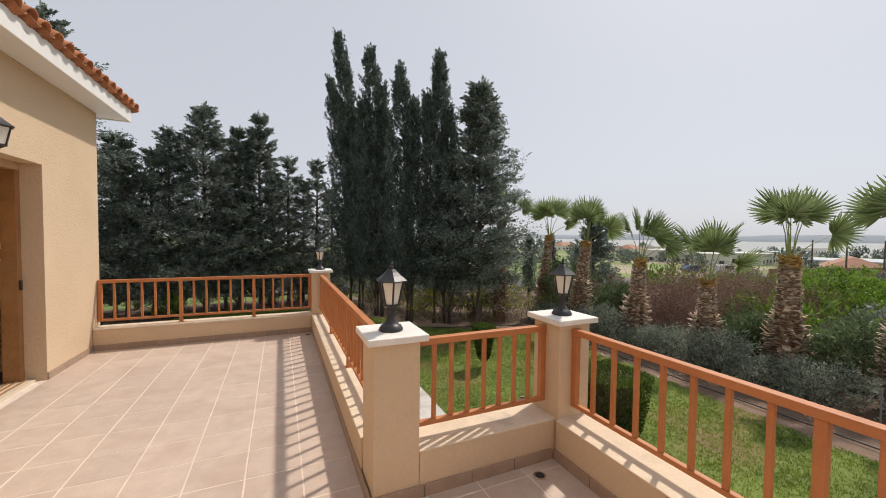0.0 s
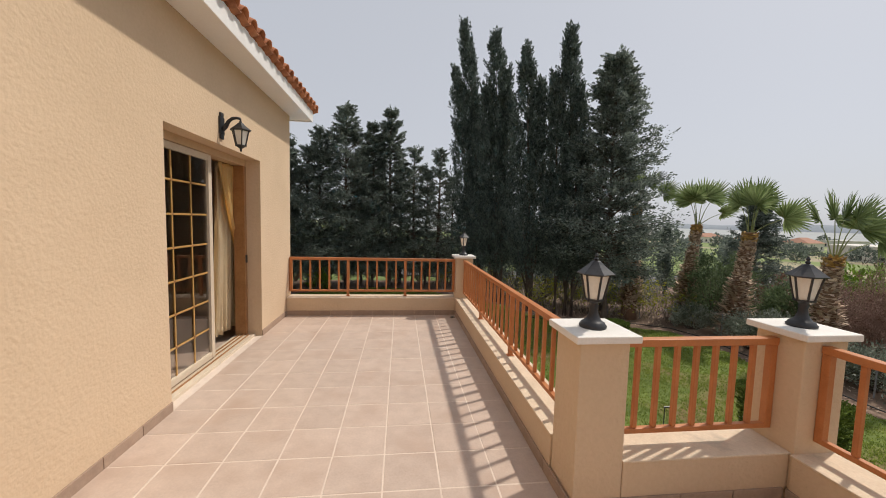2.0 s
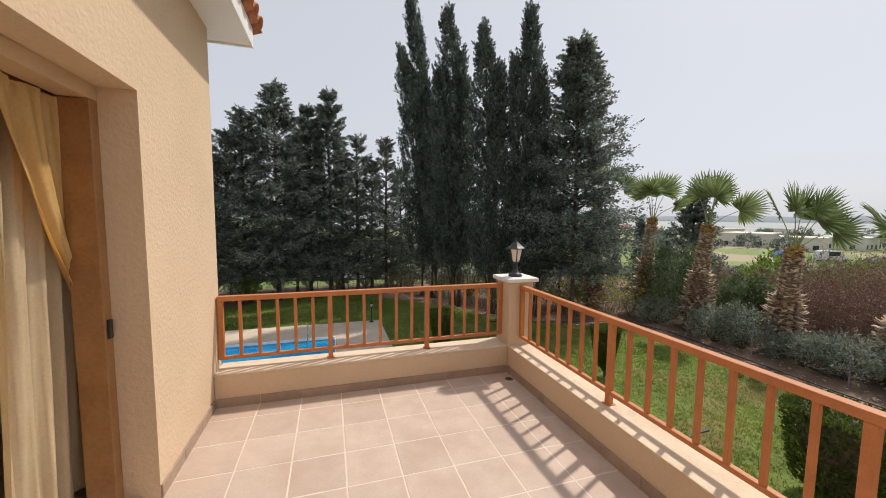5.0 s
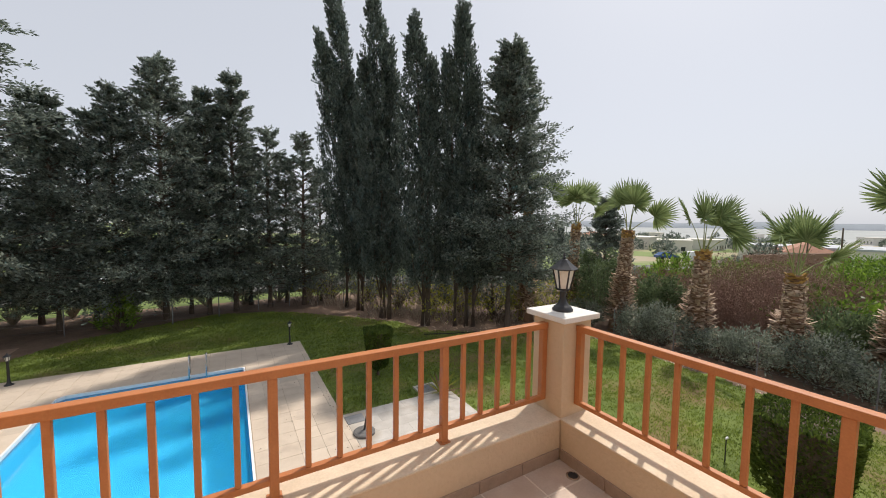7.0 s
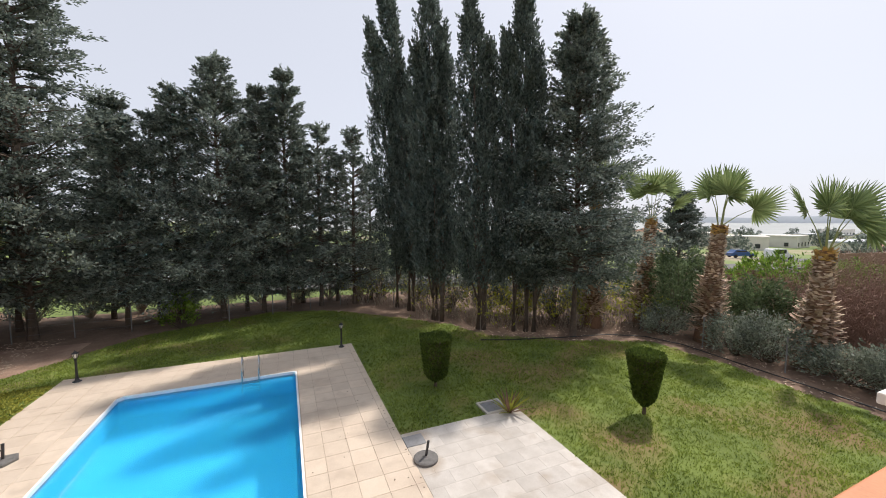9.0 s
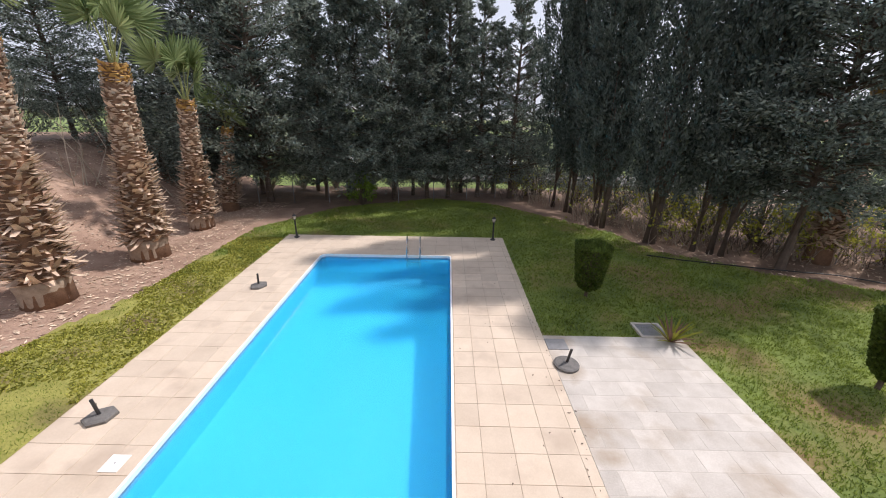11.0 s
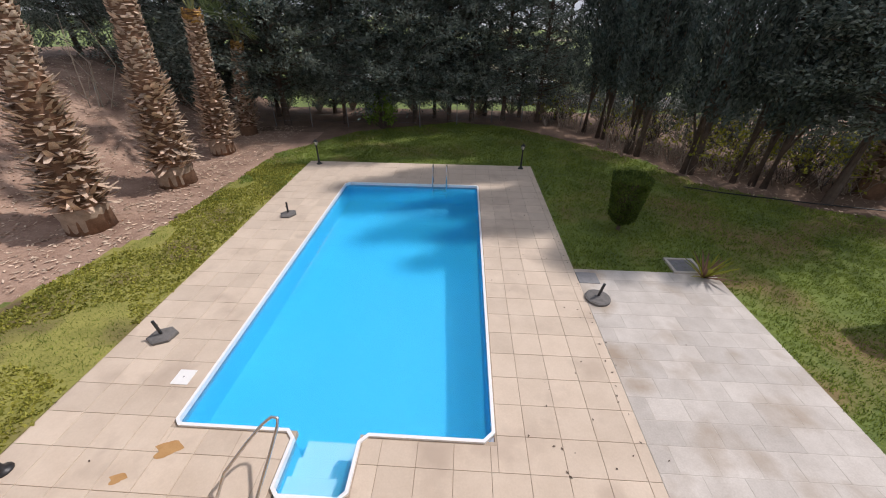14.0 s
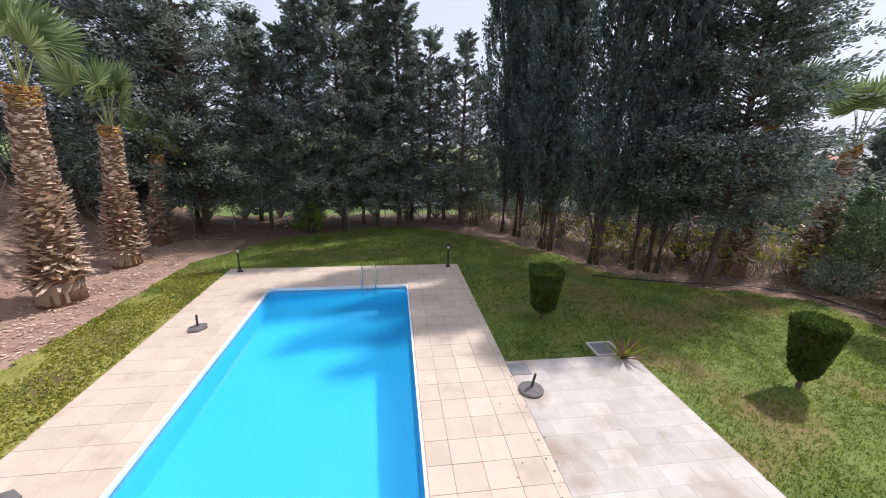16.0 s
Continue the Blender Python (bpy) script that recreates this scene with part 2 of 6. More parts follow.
RUST = material("rust_stain", (0.40, 0.22, 0.08), (0.52, 0.31, 0.13), 0.85, 9.0, 60.0, 0.1)
PLASTIC = material("white_plastic", (0.78, 0.78, 0.76), (0.86, 0.86, 0.84), 0.4, 4.0, 40.0, 0.05)
TABLE_RIM = material("table_rim", (0.62, 0.58, 0.48), (0.76, 0.72, 0.62), 0.45, 4.0, 50.0, 0.05)
TABLE_GLASS = material("table_glass", (0.30, 0.31, 0.28), (0.40, 0.41, 0.37), 0.15, 10.0, 60.0, 0.1)
PANE = glass("door_pane", (0.62, 0.60, 0.58), 0.0, 1.5)
FIELD = material("field_grass", (0.11, 0.16, 0.04), (0.24, 0.30, 0.09), 0.95, 0.02, 0.5, 0.4, distance=0.2, stain=(0.36, 0.30, 0.20), stain_scale=0.03, stain_at=(0.54, 0.62))
# far fields: aerial haze put into the colour as a pale grey
FIELD_FAR = material("haze_tinted_plain", (0.30, 0.32, 0.31), (0.46, 0.47, 0.46), 1.0, 0.01, 0.1, 0.0)
FAR_WALL = material("far_wall", (0.62, 0.58, 0.52), (0.74, 0.70, 0.64), 0.9, 0.4, 5.0, 0.05, spread=0.12)
FAR_ROOF = material("far_roof", (0.34, 0.17, 0.11), (0.46, 0.25, 0.17), 0.9, 0.8, 9.0, 0.1)
FAR_BROWN = material("far_brown_wall", (0.20, 0.115, 0.08), (0.28, 0.165, 0.12), 0.9, 0.4, 5.0, 0.05)
FAR_GREY = material("far_grey_roof", (0.36, 0.38, 0.41), (0.46, 0.48, 0.51), 0.6, 0.4, 5.0, 0.05)
DARK_WINDOW = material("dark_window", (0.03, 0.035, 0.04), (0.05, 0.055, 0.06), 0.2, 3.0, 20.0, 0.0)
ASPHALT = material("asphalt", (0.10, 0.095, 0.09), (0.17, 0.165, 0.155), 0.9, 0.5, 30.0, 0.2)
CAR_WHITE = material("car_white", (0.74, 0.74, 0.74), (0.80, 0.80, 0.80), 0.25, 2.0, 20.0, 0.0)
CAR_BLUE = material("car_blue", (0.03, 0.08, 0.22), (0.05, 0.11, 0.28), 0.25, 2.0, 20.0, 0.0)
RUBBER = material("rubber", (0.012, 0.012, 0.012), (0.025, 0.025, 0.025), 0.8, 8.0, 40.0, 0.1)
# near-white base colour holds the haze over the distant hills
HILL = material("haze_tinted_hill", (0.76, 0.78, 0.80), (0.80, 0.82, 0.84), 1.0, 0.004, 0.05, 0.0)


# ---- mesh helpers ----
def add_box(bm, x0, x1, y0, y1, z0, z1, bevel=0.0):
    m = Matrix.Translation(((x0 + x1) / 2, (y0 + y1) / 2, (z0 + z1) / 2)) @ Matrix.Diagonal((x1 - x0, y1 - y0, z1 - z0, 1))
    r = bmesh.ops.create_cube(bm, size=1.0, matrix=m)
    if bevel:
        edges = list({e for v in r["verts"] for e in v.link_edges})
        bmesh.ops.bevel(bm, geom=edges, offset=bevel, segments=2, affect="EDGES", profile=0.5)
    return bm


def box(x0, x1, y0, y1, z0, z1, bevel=0.0):
    return add_box(bmesh.new(), x0, x1, y0, y1, z0, z1, bevel)


def add_lathe(bm, profile, sides=16, centre=(0, 0, 0), turn=0.0):
    """A solid of revolution from (radius, height) pairs."""
    rings = []
    for r, z in profile:
        rings.append([bm.verts.new((centre[0] + r * math.cos(turn + 2 * math.pi * k / sides), centre[1] + r * math.sin(turn + 2 * math.pi * k / sides), centre[2] + z)) for k in range(sides)])
    for a, b in zip(rings, rings[1:]):
        for k in range(sides):
            bm.faces.new((a[k], a[(k + 1) % sides], b[(k + 1) % sides], b[k]))
    bm.faces.new(list(reversed(rings[0])))
    bm.faces.new(rings[-1])
    return bm


def add_tube(bm, points, radii, sides=6):
    pts = [Vector(p) for p in points]
    if not isinstance(radii, (list, tuple)):
        radii = [radii] * len(pts)
    rings = []
    for i, p in enumerate(pts):
        d = (pts[min(i + 1, len(pts) - 1)] - pts[max(i - 1, 0)]).normalized()
        q = d.to_track_quat("Z", "Y")
        rings.append([bm.verts.new(p + q @ Vector((radii[i] * math.cos(2 * math.pi * k / sides), radii[i] * math.sin(2 * math.pi * k / sides), 0))) for k in range(sides)])
    for a, b in zip(rings, rings[1:]):
        for k in range(sides):
            bm.faces.new((a[k], a[(k + 1) % sides], b[(k + 1) % sides], b[k]))
    bm.faces.new(list(reversed(rings[0])))
    bm.faces.new(rings[-1])
    return bm


def mesh_of(name, bm, mat, smooth=False):
    me = bpy.data.meshes.new(name)
    bmesh.ops.recalc_face_normals(bm, faces=bm.faces)
    bm.to_mesh(me)
    bm.free()
    me.materials.append(mat)
    if smooth:
        me.polygons.foreach_set("use_smooth", [True] * len(me.polygons))
    return me


def part(name, bm, mat, parent=None, label="", smooth=False):
    ob = new(name, mesh_of(name, bm, mat, smooth))
    if parent:
        ob.parent = parent
    if label:
        ob["label"] = label
    return ob


def raw_part(name, verts, faces, mat, parent=None, label="", kind=""):
    me = bpy.data.meshes.new(name)
    me.from_pydata(verts, [], faces)
    me.materials.append(mat)
    ob = new(name, me)
    if parent:
        ob.parent = parent
    if label:
        ob["label"] = label
    if kind:
        ob["kind"] = kind
    return ob


def structure(name, bm, mat, label, category, smooth=False):
    return tagged(part(name, bm, mat, None, "", smooth), label, category, "", "structure")


def empty(name, place, label, category, group="", turn=0.0):
    ob = new(name)
    ob.matrix_basis = pose(*place, 0, 0, turn)
    return tagged(ob, label, category, group)


GROUND = -3.7


# ---- terrace and house ----
WALL_X = -2.10
FLOOR_BACK = -4.0
DOOR = (3.21, 5.11, 2.245)

bm = bmesh.new()
add_box(bm, -2.35, WALL_X, FLOOR_BACK, DOOR[0], -0.3, 3.14)
add_box(bm, -2.35, WALL_X, DOOR[1], 6.36, -0.3, 3.14)
add_box(bm, -2.35, WALL_X, DOOR[0], DOOR[1], DOOR[2], 3.14)
house_wall = structure("wall_east", bm, PLASTER, "peach rough-plastered house wall beside the tiled terrace", "wall")
structure("wall_north", box(-8.0, -2.352, 6.11, 6.36, -0.3, 3.14), PLASTER, "peach plastered end wall of the house", "wall")
structure("wall_south", box(-8.0, 2.2, FLOOR_BACK - 0.25, FLOOR_BACK, -0.3, 3.14), PLASTER, "peach plastered wall closing the terrace", "wall")
structure("wall_west", box(-8.25, -8.002, FLOOR_BACK, 6.36, -0.3, 3.14), PLASTER, "peach plastered rear wall of the house", "wall")

# lower storey under the terrace
bm = bmesh.new()
add_box(bm, -8.0, 0.86, 6.14, 6.40, GROUND - 0.3, -0.302)
add_box(bm, 0.60, 0.86, 2.22, 6.138, GROUND - 0.3, -0.302)
add_box(bm, 0.862, 2.17, 1.96, 2.22, GROUND - 0.3, -0.302)
add_box(bm, 1.91, 2.17, FLOOR_BACK, 1.958, GROUND - 0.3, -0.302)
structure("wall_lower_storey", bm, PLASTER, "peach plastered ground floor wall under the terrace", "wall")

bm = bmesh.new()
add_box(bm, WALL_X, 0.60, 1.95, 6.13, -0.30, -0.0015)
add_box(bm, -2.352, WALL_X - 0.001, DOOR[0], DOOR[1], -0.30, -0.0015)
add_box(bm, WALL_X, 1.90, FLOOR_BACK, 1.949, -0.30, -0.0015)
floor = structure("floor", bm, GROUT, "terrace floor of pinkish beige square tiles with pale joints", "floor")

# low parapets of the terrace
T, H = 0.28, 0.28


def parapet(name, x0, x1, y0, y1):
    ob = structure(name, box(x0, x1, y0, y1, -0.30, H - 0.012, 0.006), PLASTER, "low peach plastered parapet under the terrace railing", "parapet")
    part("parapet_top", box(x0 - 0.004, x1 + 0.004, y0 - 0.004, y1 + 0.004, H - 0.012, H, 0.004), TOP_RENDER, ob, "pale weathered render, stained")


parapet("parapet_1", WALL_X + 0.002, 0.598, 6.13, 6.13 + T)
parapet("parapet_2", 0.60, 0.60 + T, 2.242, 6.128)
parapet("parapet_3", 0.892, 1.918, 1.96, 1.96 + T)
parapet("parapet_4", 1.90, 1.90 + T, FLOOR_BACK, 1.938)

for i, (x, y) in enumerate(((0.60, 6.13), (0.61, 1.96), (1.92, 1.94))):
    pier = structure("pier_%d" % (i + 1), box(x, x + T, y, y + T, -0.30, 0.945, 0.008), PLASTER, "square peach plastered pier with a pale stone cap", "pier")
    part("cap", box(x - 0.04, x + T + 0.04, y - 0.04, y + T + 0.04, 0.945, 0.985, 0.006), CAP, pier, "pale stone cap")

# tiled skirting
sk = []
SK = 0.075


def skirting(x0, y0, x1, y1, inward):
    n = max(1, round(math.hypot(x1 - x0, y1 - y0) / 0.337))
    for k in range(n):
        a, b = k / n, (k + 1) / n
        ax, ay, bx, by = x0 + (x1 - x0) * a, y0 + (y1 - y0) * a, x0 + (x1 - x0) * b, y0 + (y1 - y0) * b
        g, d = 0.0025, 0.012
        if abs(x1 - x0) > abs(y1 - y0):
            sk.append((min(ax, bx) + g, max(ax, bx) - g, min(ay, ay + inward * d), max(ay, ay + inward * d)))
        else:
            sk.append((min(ax, ax + inward * d), max(ax, ax + inward * d), min(ay, by) + g, max(ay, by) - g))


skirting(WALL_X, FLOOR_BACK, WALL_X, DOOR[0], 1)
skirting(WALL_X, DOOR[1], WALL_X, 6.115, 1)
skirting(WALL_X + 0.012, 6.13, 0.588, 6.13, -1)
skirting(0.60, 1.962, 0.60, 6.115, -1)
skirting(0.60, 1.96, 1.885, 1.96, -1)
skirting(1.90, FLOOR_BACK, 1.90, 1.945, -1)
baseboard = tagged(new("baseboard"), "brown tiled skirting along the terrace walls", "skirting", "", "structure")
for x0, x1, y0, y1 in sk:
    part("skirting_tile", box(x0, x1, y0, y1, -0.004, SK, 0.002), SKIRT, baseboard)
# eaves and roof
EAVE_X, EAVE_Y = -1.80, 6.62
structure("ceiling_soffit", box(-2.10, EAVE_X - 0.022, FLOOR_BACK, EAVE_Y - 0.022, 3.142, 3.20), WHITE, "white plastered soffit under the eaves", "soffit")
structure("ceiling_soffit_end", box(-8.0, -2.102, 6.362, EAVE_Y - 0.022, 3.142, 3.20), WHITE, "white plastered soffit under the eaves", "soffit")
fascia = structure("trim_fascia", box(EAVE_X - 0.02, EAVE_X, FLOOR_BACK, EAVE_Y, 3.125, 3.30, 0.004), WHITE, "white painted fascia board under the roof tiles", "fascia")
structure("trim_fascia_end", box(-8.0, EAVE_X - 0.022, EAVE_Y - 0.02, EAVE_Y, 3.125, 3.30, 0.004), WHITE, "white painted fascia board under the roof tiles", "fascia")
SLOPE = math.tan(radians(22))
roof = tagged(new("roof"), "hipped roof of weathered terracotta barrel tiles", "roof", "", "structure")
bm = bmesh.new()
for s0, s1 in ((0.0, 0.04),):
    lo = [bm.verts.new(p) for p in ((-1.79, FLOOR_BACK, 3.302), (-1.79, 6.63, 3.302), (-5.0, 6.63 - 3.21, 3.302 + 3.21 * SLOPE), (-5.0, FLOOR_BACK, 3.302 + 3.21 * SLOPE))]
    en = [bm.verts.new(p) for p in ((-8.2, 6.63, 3.302), (-8.2, FLOOR_BACK, 3.302))]
    bm.faces.new(lo)
    bm.faces.new((lo[1], en[0], lo[2]))
    bm.faces.new((lo[2], en[0], en[1], lo[3]))
    bm.faces.new((lo[0], lo[3], en[1]))
part("roof_deck", bm, ROOF_TILE, roof)


def barrel_mesh(length=0.42, r0=0.085, r1=0.072, thick=0.014):
    bm = bmesh.new()
    rows = []
    for x, r in ((0.0, r0), (length, r1)):
        outer = [bm.verts.new((-x, r * math.cos(math.pi * k / 7), r * math.sin(math.pi * k / 7) * 0.85)) for k in range(8)]
        inner = [bm.verts.new((-x, (r - thick) * math.cos(math.pi * k / 7), (r - thick) * math.sin(math.pi * k / 7) * 0.85)) for k in range(8)]
        rows.append((outer, inner))
    (ao, ai), (bo, bi) = rows
    for k in range(7):
        bm.faces.new((ao[k], ao[k + 1], bo[k + 1], bo[k]))
        bm.faces.new((ai[k + 1], ai[k], bi[k], bi[k + 1]))
        bm.faces.new((ao[k + 1], ao[k], ai[k], ai[k + 1]))
    return mesh_of("roof_tile", bm, ROOF_TILE, True)


barrel = barrel_mesh()
rng = random.Random(4)
pitch = math.degrees(math.atan(SLOPE))
for row in range(4):
    for k in range(39):
        y = 6.58 - k * 0.2
        back = row * 0.36
        if 6.63 - y < back - 0.1:
            continue
        ob = new("roof_tile", barrel)
        ob.parent = roof
        ob.matrix_basis = pose(-1.735 - back, y + rng.uniform(-0.008, 0.008), 3.325 + (back + 0.0) * SLOPE + rng.uniform(-0.005, 0.008), 0, pitch + rng.uniform(-1.5, 1.5), rng.uniform(-2, 2))
        if row < 2:
            ch = new("roof_tile", barrel)
            ch.parent = roof
            ch.matrix_basis = pose(-1.76 - back, y + 0.1, 3.375 + back * SLOPE, 180, -pitch, rng.uniform(-2, 2))

# room behind the sliding door
bm = bmesh.new()
add_box(bm, -6.0, -2.352, 1.6, 6.0, -0.20, -0.02)
structure("floor_room", bm, TILE, "tiled floor of the dim room", "floor")
bm = bmesh.new()
add_box(bm, -6.1, -6.0, 1.6, 6.0, -0.02, 2.7)
add_box(bm, -6.0, -2.352, 1.5, 1.6, -0.02, 2.7)
add_box(bm, -6.0, -2.352, 6.0, 6.1, -0.02, 2.7)
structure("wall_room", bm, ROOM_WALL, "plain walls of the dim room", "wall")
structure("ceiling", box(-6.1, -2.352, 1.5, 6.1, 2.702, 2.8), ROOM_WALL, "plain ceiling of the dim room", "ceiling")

# sliding glazed door
d0, d1, dz = DOOR
FX = -2.30
door = tagged(new("door_1"), "half-open sliding glazed door with gold glazing bars and timber frame", "sliding door", "", "structure")
part("frame_head", box(FX - 0.10, FX + 0.03, d0, d1, dz - 0.075, dz, 0.004), HEAD_FRAME, door, "tan painted head of the frame")
part("frame_jamb", box(FX - 0.10, FX + 0.03, d1 - 0.07, d1, 0.03, dz - 0.077, 0.004), TIMBER, door, "dark stained timber jamb")
part("frame_jamb", box(FX - 0.10, FX + 0.03, d0, d0 + 0.03, 0.03, dz - 0.077, 0.004), TIMBER, door)
part("sill_track", box(FX - 0.11, FX + 0.12, d0, d1, -0.01, 0.028, 0.004), CREAM_FRAME, door, "cream metal track")
for k in (-0.05, 0.0, 0.06):
    part("track_rib", box(FX + k - 0.004, FX + k + 0.004, d0 + 0.032, d1 - 0.072, 0.028, 0.042), TIMBER, door)
sash = part("sash", box(FX - 0.022, FX + 0.022, 4.215, 4.28, 0.044, dz - 0.08, 0.004), CREAM_FRAME, door, "cream closing stile")
part("sash_rail", box(FX - 0.02, FX + 0.02, d0 + 0.03, 4.214, dz - 0.14, dz - 0.08, 0.004), CREAM_FRAME, sash)
part("sash_rail", box(FX - 0.02, FX + 0.02, d0 + 0.03, 4.214, 0.044, 0.11, 0.004), CREAM_FRAME, sash)
part("pane", box(FX - 0.010, FX - 0.002, d0 + 0.032, 4.213, 0.112, dz - 0.142), PANE, sash, "dark tinted pane").visible_shadow = False
for y in (3.625, 3.92):
    part("glazing_bar", box(FX - 0.001, FX + 0.009, y - 0.009, y + 0.009, 0.112, dz - 0.142, 0.003), BRASS, sash)
for k in range(6):
    z = 0.37 + k * 0.296
    part("glazing_bar", box(FX + 0.0, FX + 0.010, d0 + 0.034, 4.19, z - 0.009, z + 0.009, 0.003), BRASS, sash)
    for y in (3.625, 3.92):
        part("bar_joint", box(FX + 0.002, FX + 0.013, y - 0.011, y + 0.011, z - 0.011, z + 0.011), TIMBER, sash)
part("lock", box(FX + 0.03, FX + 0.045, d1 - 0.055, d1 - 0.025, 0.96, 1.06, 0.003), BLACK, door, "black lock")

# curtain
def hanging(x_at, left_of, right_of, z_top, z_low, folds, depth):
    """A gathered cloth between two edges that may run aslant."""
    bm = bmesh.new()
    cols, rows_n = 60, 28
    grid = []
    for j in range(rows_n):
        v = j / (rows_n - 1)
        z = z_top + (z_low - z_top) * v
        left, right = left_of(v), right_of(v)
        line = []
        for i in range(cols):
            u = i / (cols - 1)
            wave = depth * math.sin(u * folds + 1.3 * math.sin(v * 2.2)) + 0.4 * depth * math.sin(u * folds * 2.3 + v * 4)
            line.append(bm.verts.new((x_at + wave, left + (right - left) * u, z + 0.010 * math.sin(u * folds * 0.6) * v)))
        grid.append(line)
    for j in range(rows_n - 1):
        for i in range(cols - 1):
            bm.faces.new((grid[j][i], grid[j][i + 1], grid[j + 1][i + 1], grid[j + 1][i]))
    bmesh.ops.solidify(bm, geom=bm.faces[:], thickness=0.004)
    return bm


curtain = empty("curtain", (0, 0, 0), "golden satin curtain with a swag beside the open door", "curtain")
part("cloth", hanging(-2.47, lambda v: 4.76 - 0.10 * v, lambda v: 5.24 - 0.02 * v, 2.16, 0.12, 30, 0.028), CURTAIN_PALE, curtain, "pale cream satin", True)
part("swag", hanging(-2.40, lambda v: 4.68 + 0.42 * v ** 1.4, lambda v: 5.14 + 0.02 * v, 2.16, 1.14, 17, 0.018), CURTAIN, curtain, "golden satin swag drawn to the side", True)
part("curtain_rod", add_tube(bmesh.new(), ((-2.46, 3.3, 2.19), (-2.46, 5.35, 2.19)), 0.014, 8), TIMBER, curtain, "dark curtain rod")


# ---- railings ----
def railing(name, a, b, posts, bays, along, across):
    """A painted metal railing on a parapet, from a to b along one axis."""
    rail = empty(name, (0, 0, 0), "terracotta-painted metal railing standing on the low parapet", "railing", "terrace railings")

    def bar(title, u0, u1, w, z0, z1):
        c = across
        if along == "x":
            part(title, box(u0, u1, c - w / 2, c + w / 2, z0, z1, 0.004), RAIL, rail)
        else:
            part(title, box(c - w / 2, c + w / 2, u0, u1, z0, z1, 0.004), RAIL, rail)
    bar("top_rail", a, b, 0.055, 0.872, 0.915)
    bar("bottom_rail", a, b, 0.036, 0.355, 0.385)
    ends = [a + 0.02] + posts + [b - 0.02]
    for i, p in enumerate(ends):
        inner = 0 < i < len(ends) - 1
        bar("post", p - 0.021, p + 0.021, 0.042, H if inner else 0.357, 0.871)
        if inner:
            bar("foot_plate", p - 0.034, p + 0.034, 0.068, H + 0.0005, H + 0.006)
    for (p, q), n in zip(zip(ends, ends[1:]), bays):
        for k in range(1, n + 1):
            u = p + (q - p) * k / (n + 1)
            bar("baluster", u - 0.0135, u + 0.0135, 0.027, 0.386, 0.871)
    return rail


railing("railing", WALL_X + 0.01, 0.597, [-1.17, -0.235], [5, 5, 5], "x", 6.29)
railing("railing", 2.245, 6.126, [3.535, 4.84], [7, 7, 7], "y", 0.742)
railing("railing", 0.893, 1.917, [], [7], "x", 2.10)
railing("railing", FLOOR_BACK + 0.01, 1.936, [-3.27, -1.97, -0.67, 0.63], [4, 7, 7, 7, 7], "y", 2.05)


# ---- lanterns ----
def lantern_body(parent, at, s=1.0, hang=False):
    """Six-sided lantern: frosted panes in a black frame under a flared roof."""
    x, y, z = at
    def hexring(r, zz):
        return [Vector((x + r * s * math.cos(math.pi / 3 * k), y + r * s * math.sin(math.pi / 3 * k), z + zz * s)) for k in range(6)]
    lo, hi = hexring(0.046, 0.0), hexring(0.078, 0.15)
    bm = bmesh.new()
    add_lathe(bm, [(0.045 * s, 0.004 * s), (0.074 * s, 0.148 * s)], 6, (x, y, z))
    part("glass_panes", bm, FROST, parent, "frosted glass panes")
    bm = bmesh.new()
    for p, q in zip(lo, hi):
        add_tube(bm, (p, q), 0.0065 * s, 5)
    for r, zz in ((0.050, 0.0), (0.080, 0.150)):
        ring = hexring(r, zz)
        for k in range(6):
            add_tube(bm, (ring[k], ring[(k + 1) % 6]), 0.007 * s, 5)
    part("lantern_frame", bm, BLACK, parent)
    bm = bmesh.new()
    add_lathe(bm, [(0.098 * s, 0.148 * s), (0.104 * s, 0.154 * s), (0.068 * s, 0.182 * s), (0.042 * s, 0.205 * s), (0.026 * s, 0.222 * s), (0.010 * s, 0.228 * s)], 6, (x, y, z))
    part("roof", bm, BLACK, parent, "black flared lantern roof")
    bm = bmesh.new()
    add_lathe(bm, [(0.008 * s, 0.226 * s), (0.015 * s, 0.236 * s), (0.007 * s, 0.246 * s), (0.012 * s, 0.256 * s), (0.003 * s, 0.272 * s)], 8, (x, y, z))
    part("finial", bm, BLACK, parent)
    if hang:
        bm = bmesh.new()
        add_lathe(bm, [(0.004 * s, -0.060 * s), (0.012 * s, -0.045 * s), (0.010 * s, -0.030 * s), (0.046 * s, -0.006 * s), (0.05 * s, 0.0)], 8, (x, y, z))
        part("drop_finial", bm, BLACK, parent)


pier_lamp = empty("pier_lantern", (0, 0, 0), "black six-sided lantern with frosted panes on a pier cap", "lantern", "lanterns on the piers")
part("stem", add_lathe(bmesh.new(), [(0.072, 0.0), (0.074, 0.012), (0.066, 0.02), (0.062, 0.03), (0.050, 0.036), (0.036, 0.052), (0.026, 0.075), (0.021, 0.105), (0.026, 0.125), (0.020, 0.135), (0.036, 0.150), (0.046, 0.156)], 20), BLACK, pier_lamp, "", True)
lantern_body(pier_lamp, (0, 0, 0.156), 0.96)
pier_lamp.matrix_basis = pose(0.74, 6.27, 0.985, 0, 0, 12)
for x, y, r in ((0.75, 2.10, 25), (2.06, 2.08, 0)):
    copy_thing(pier_lamp, pose(x, y, 0.985, 0, 0, r))

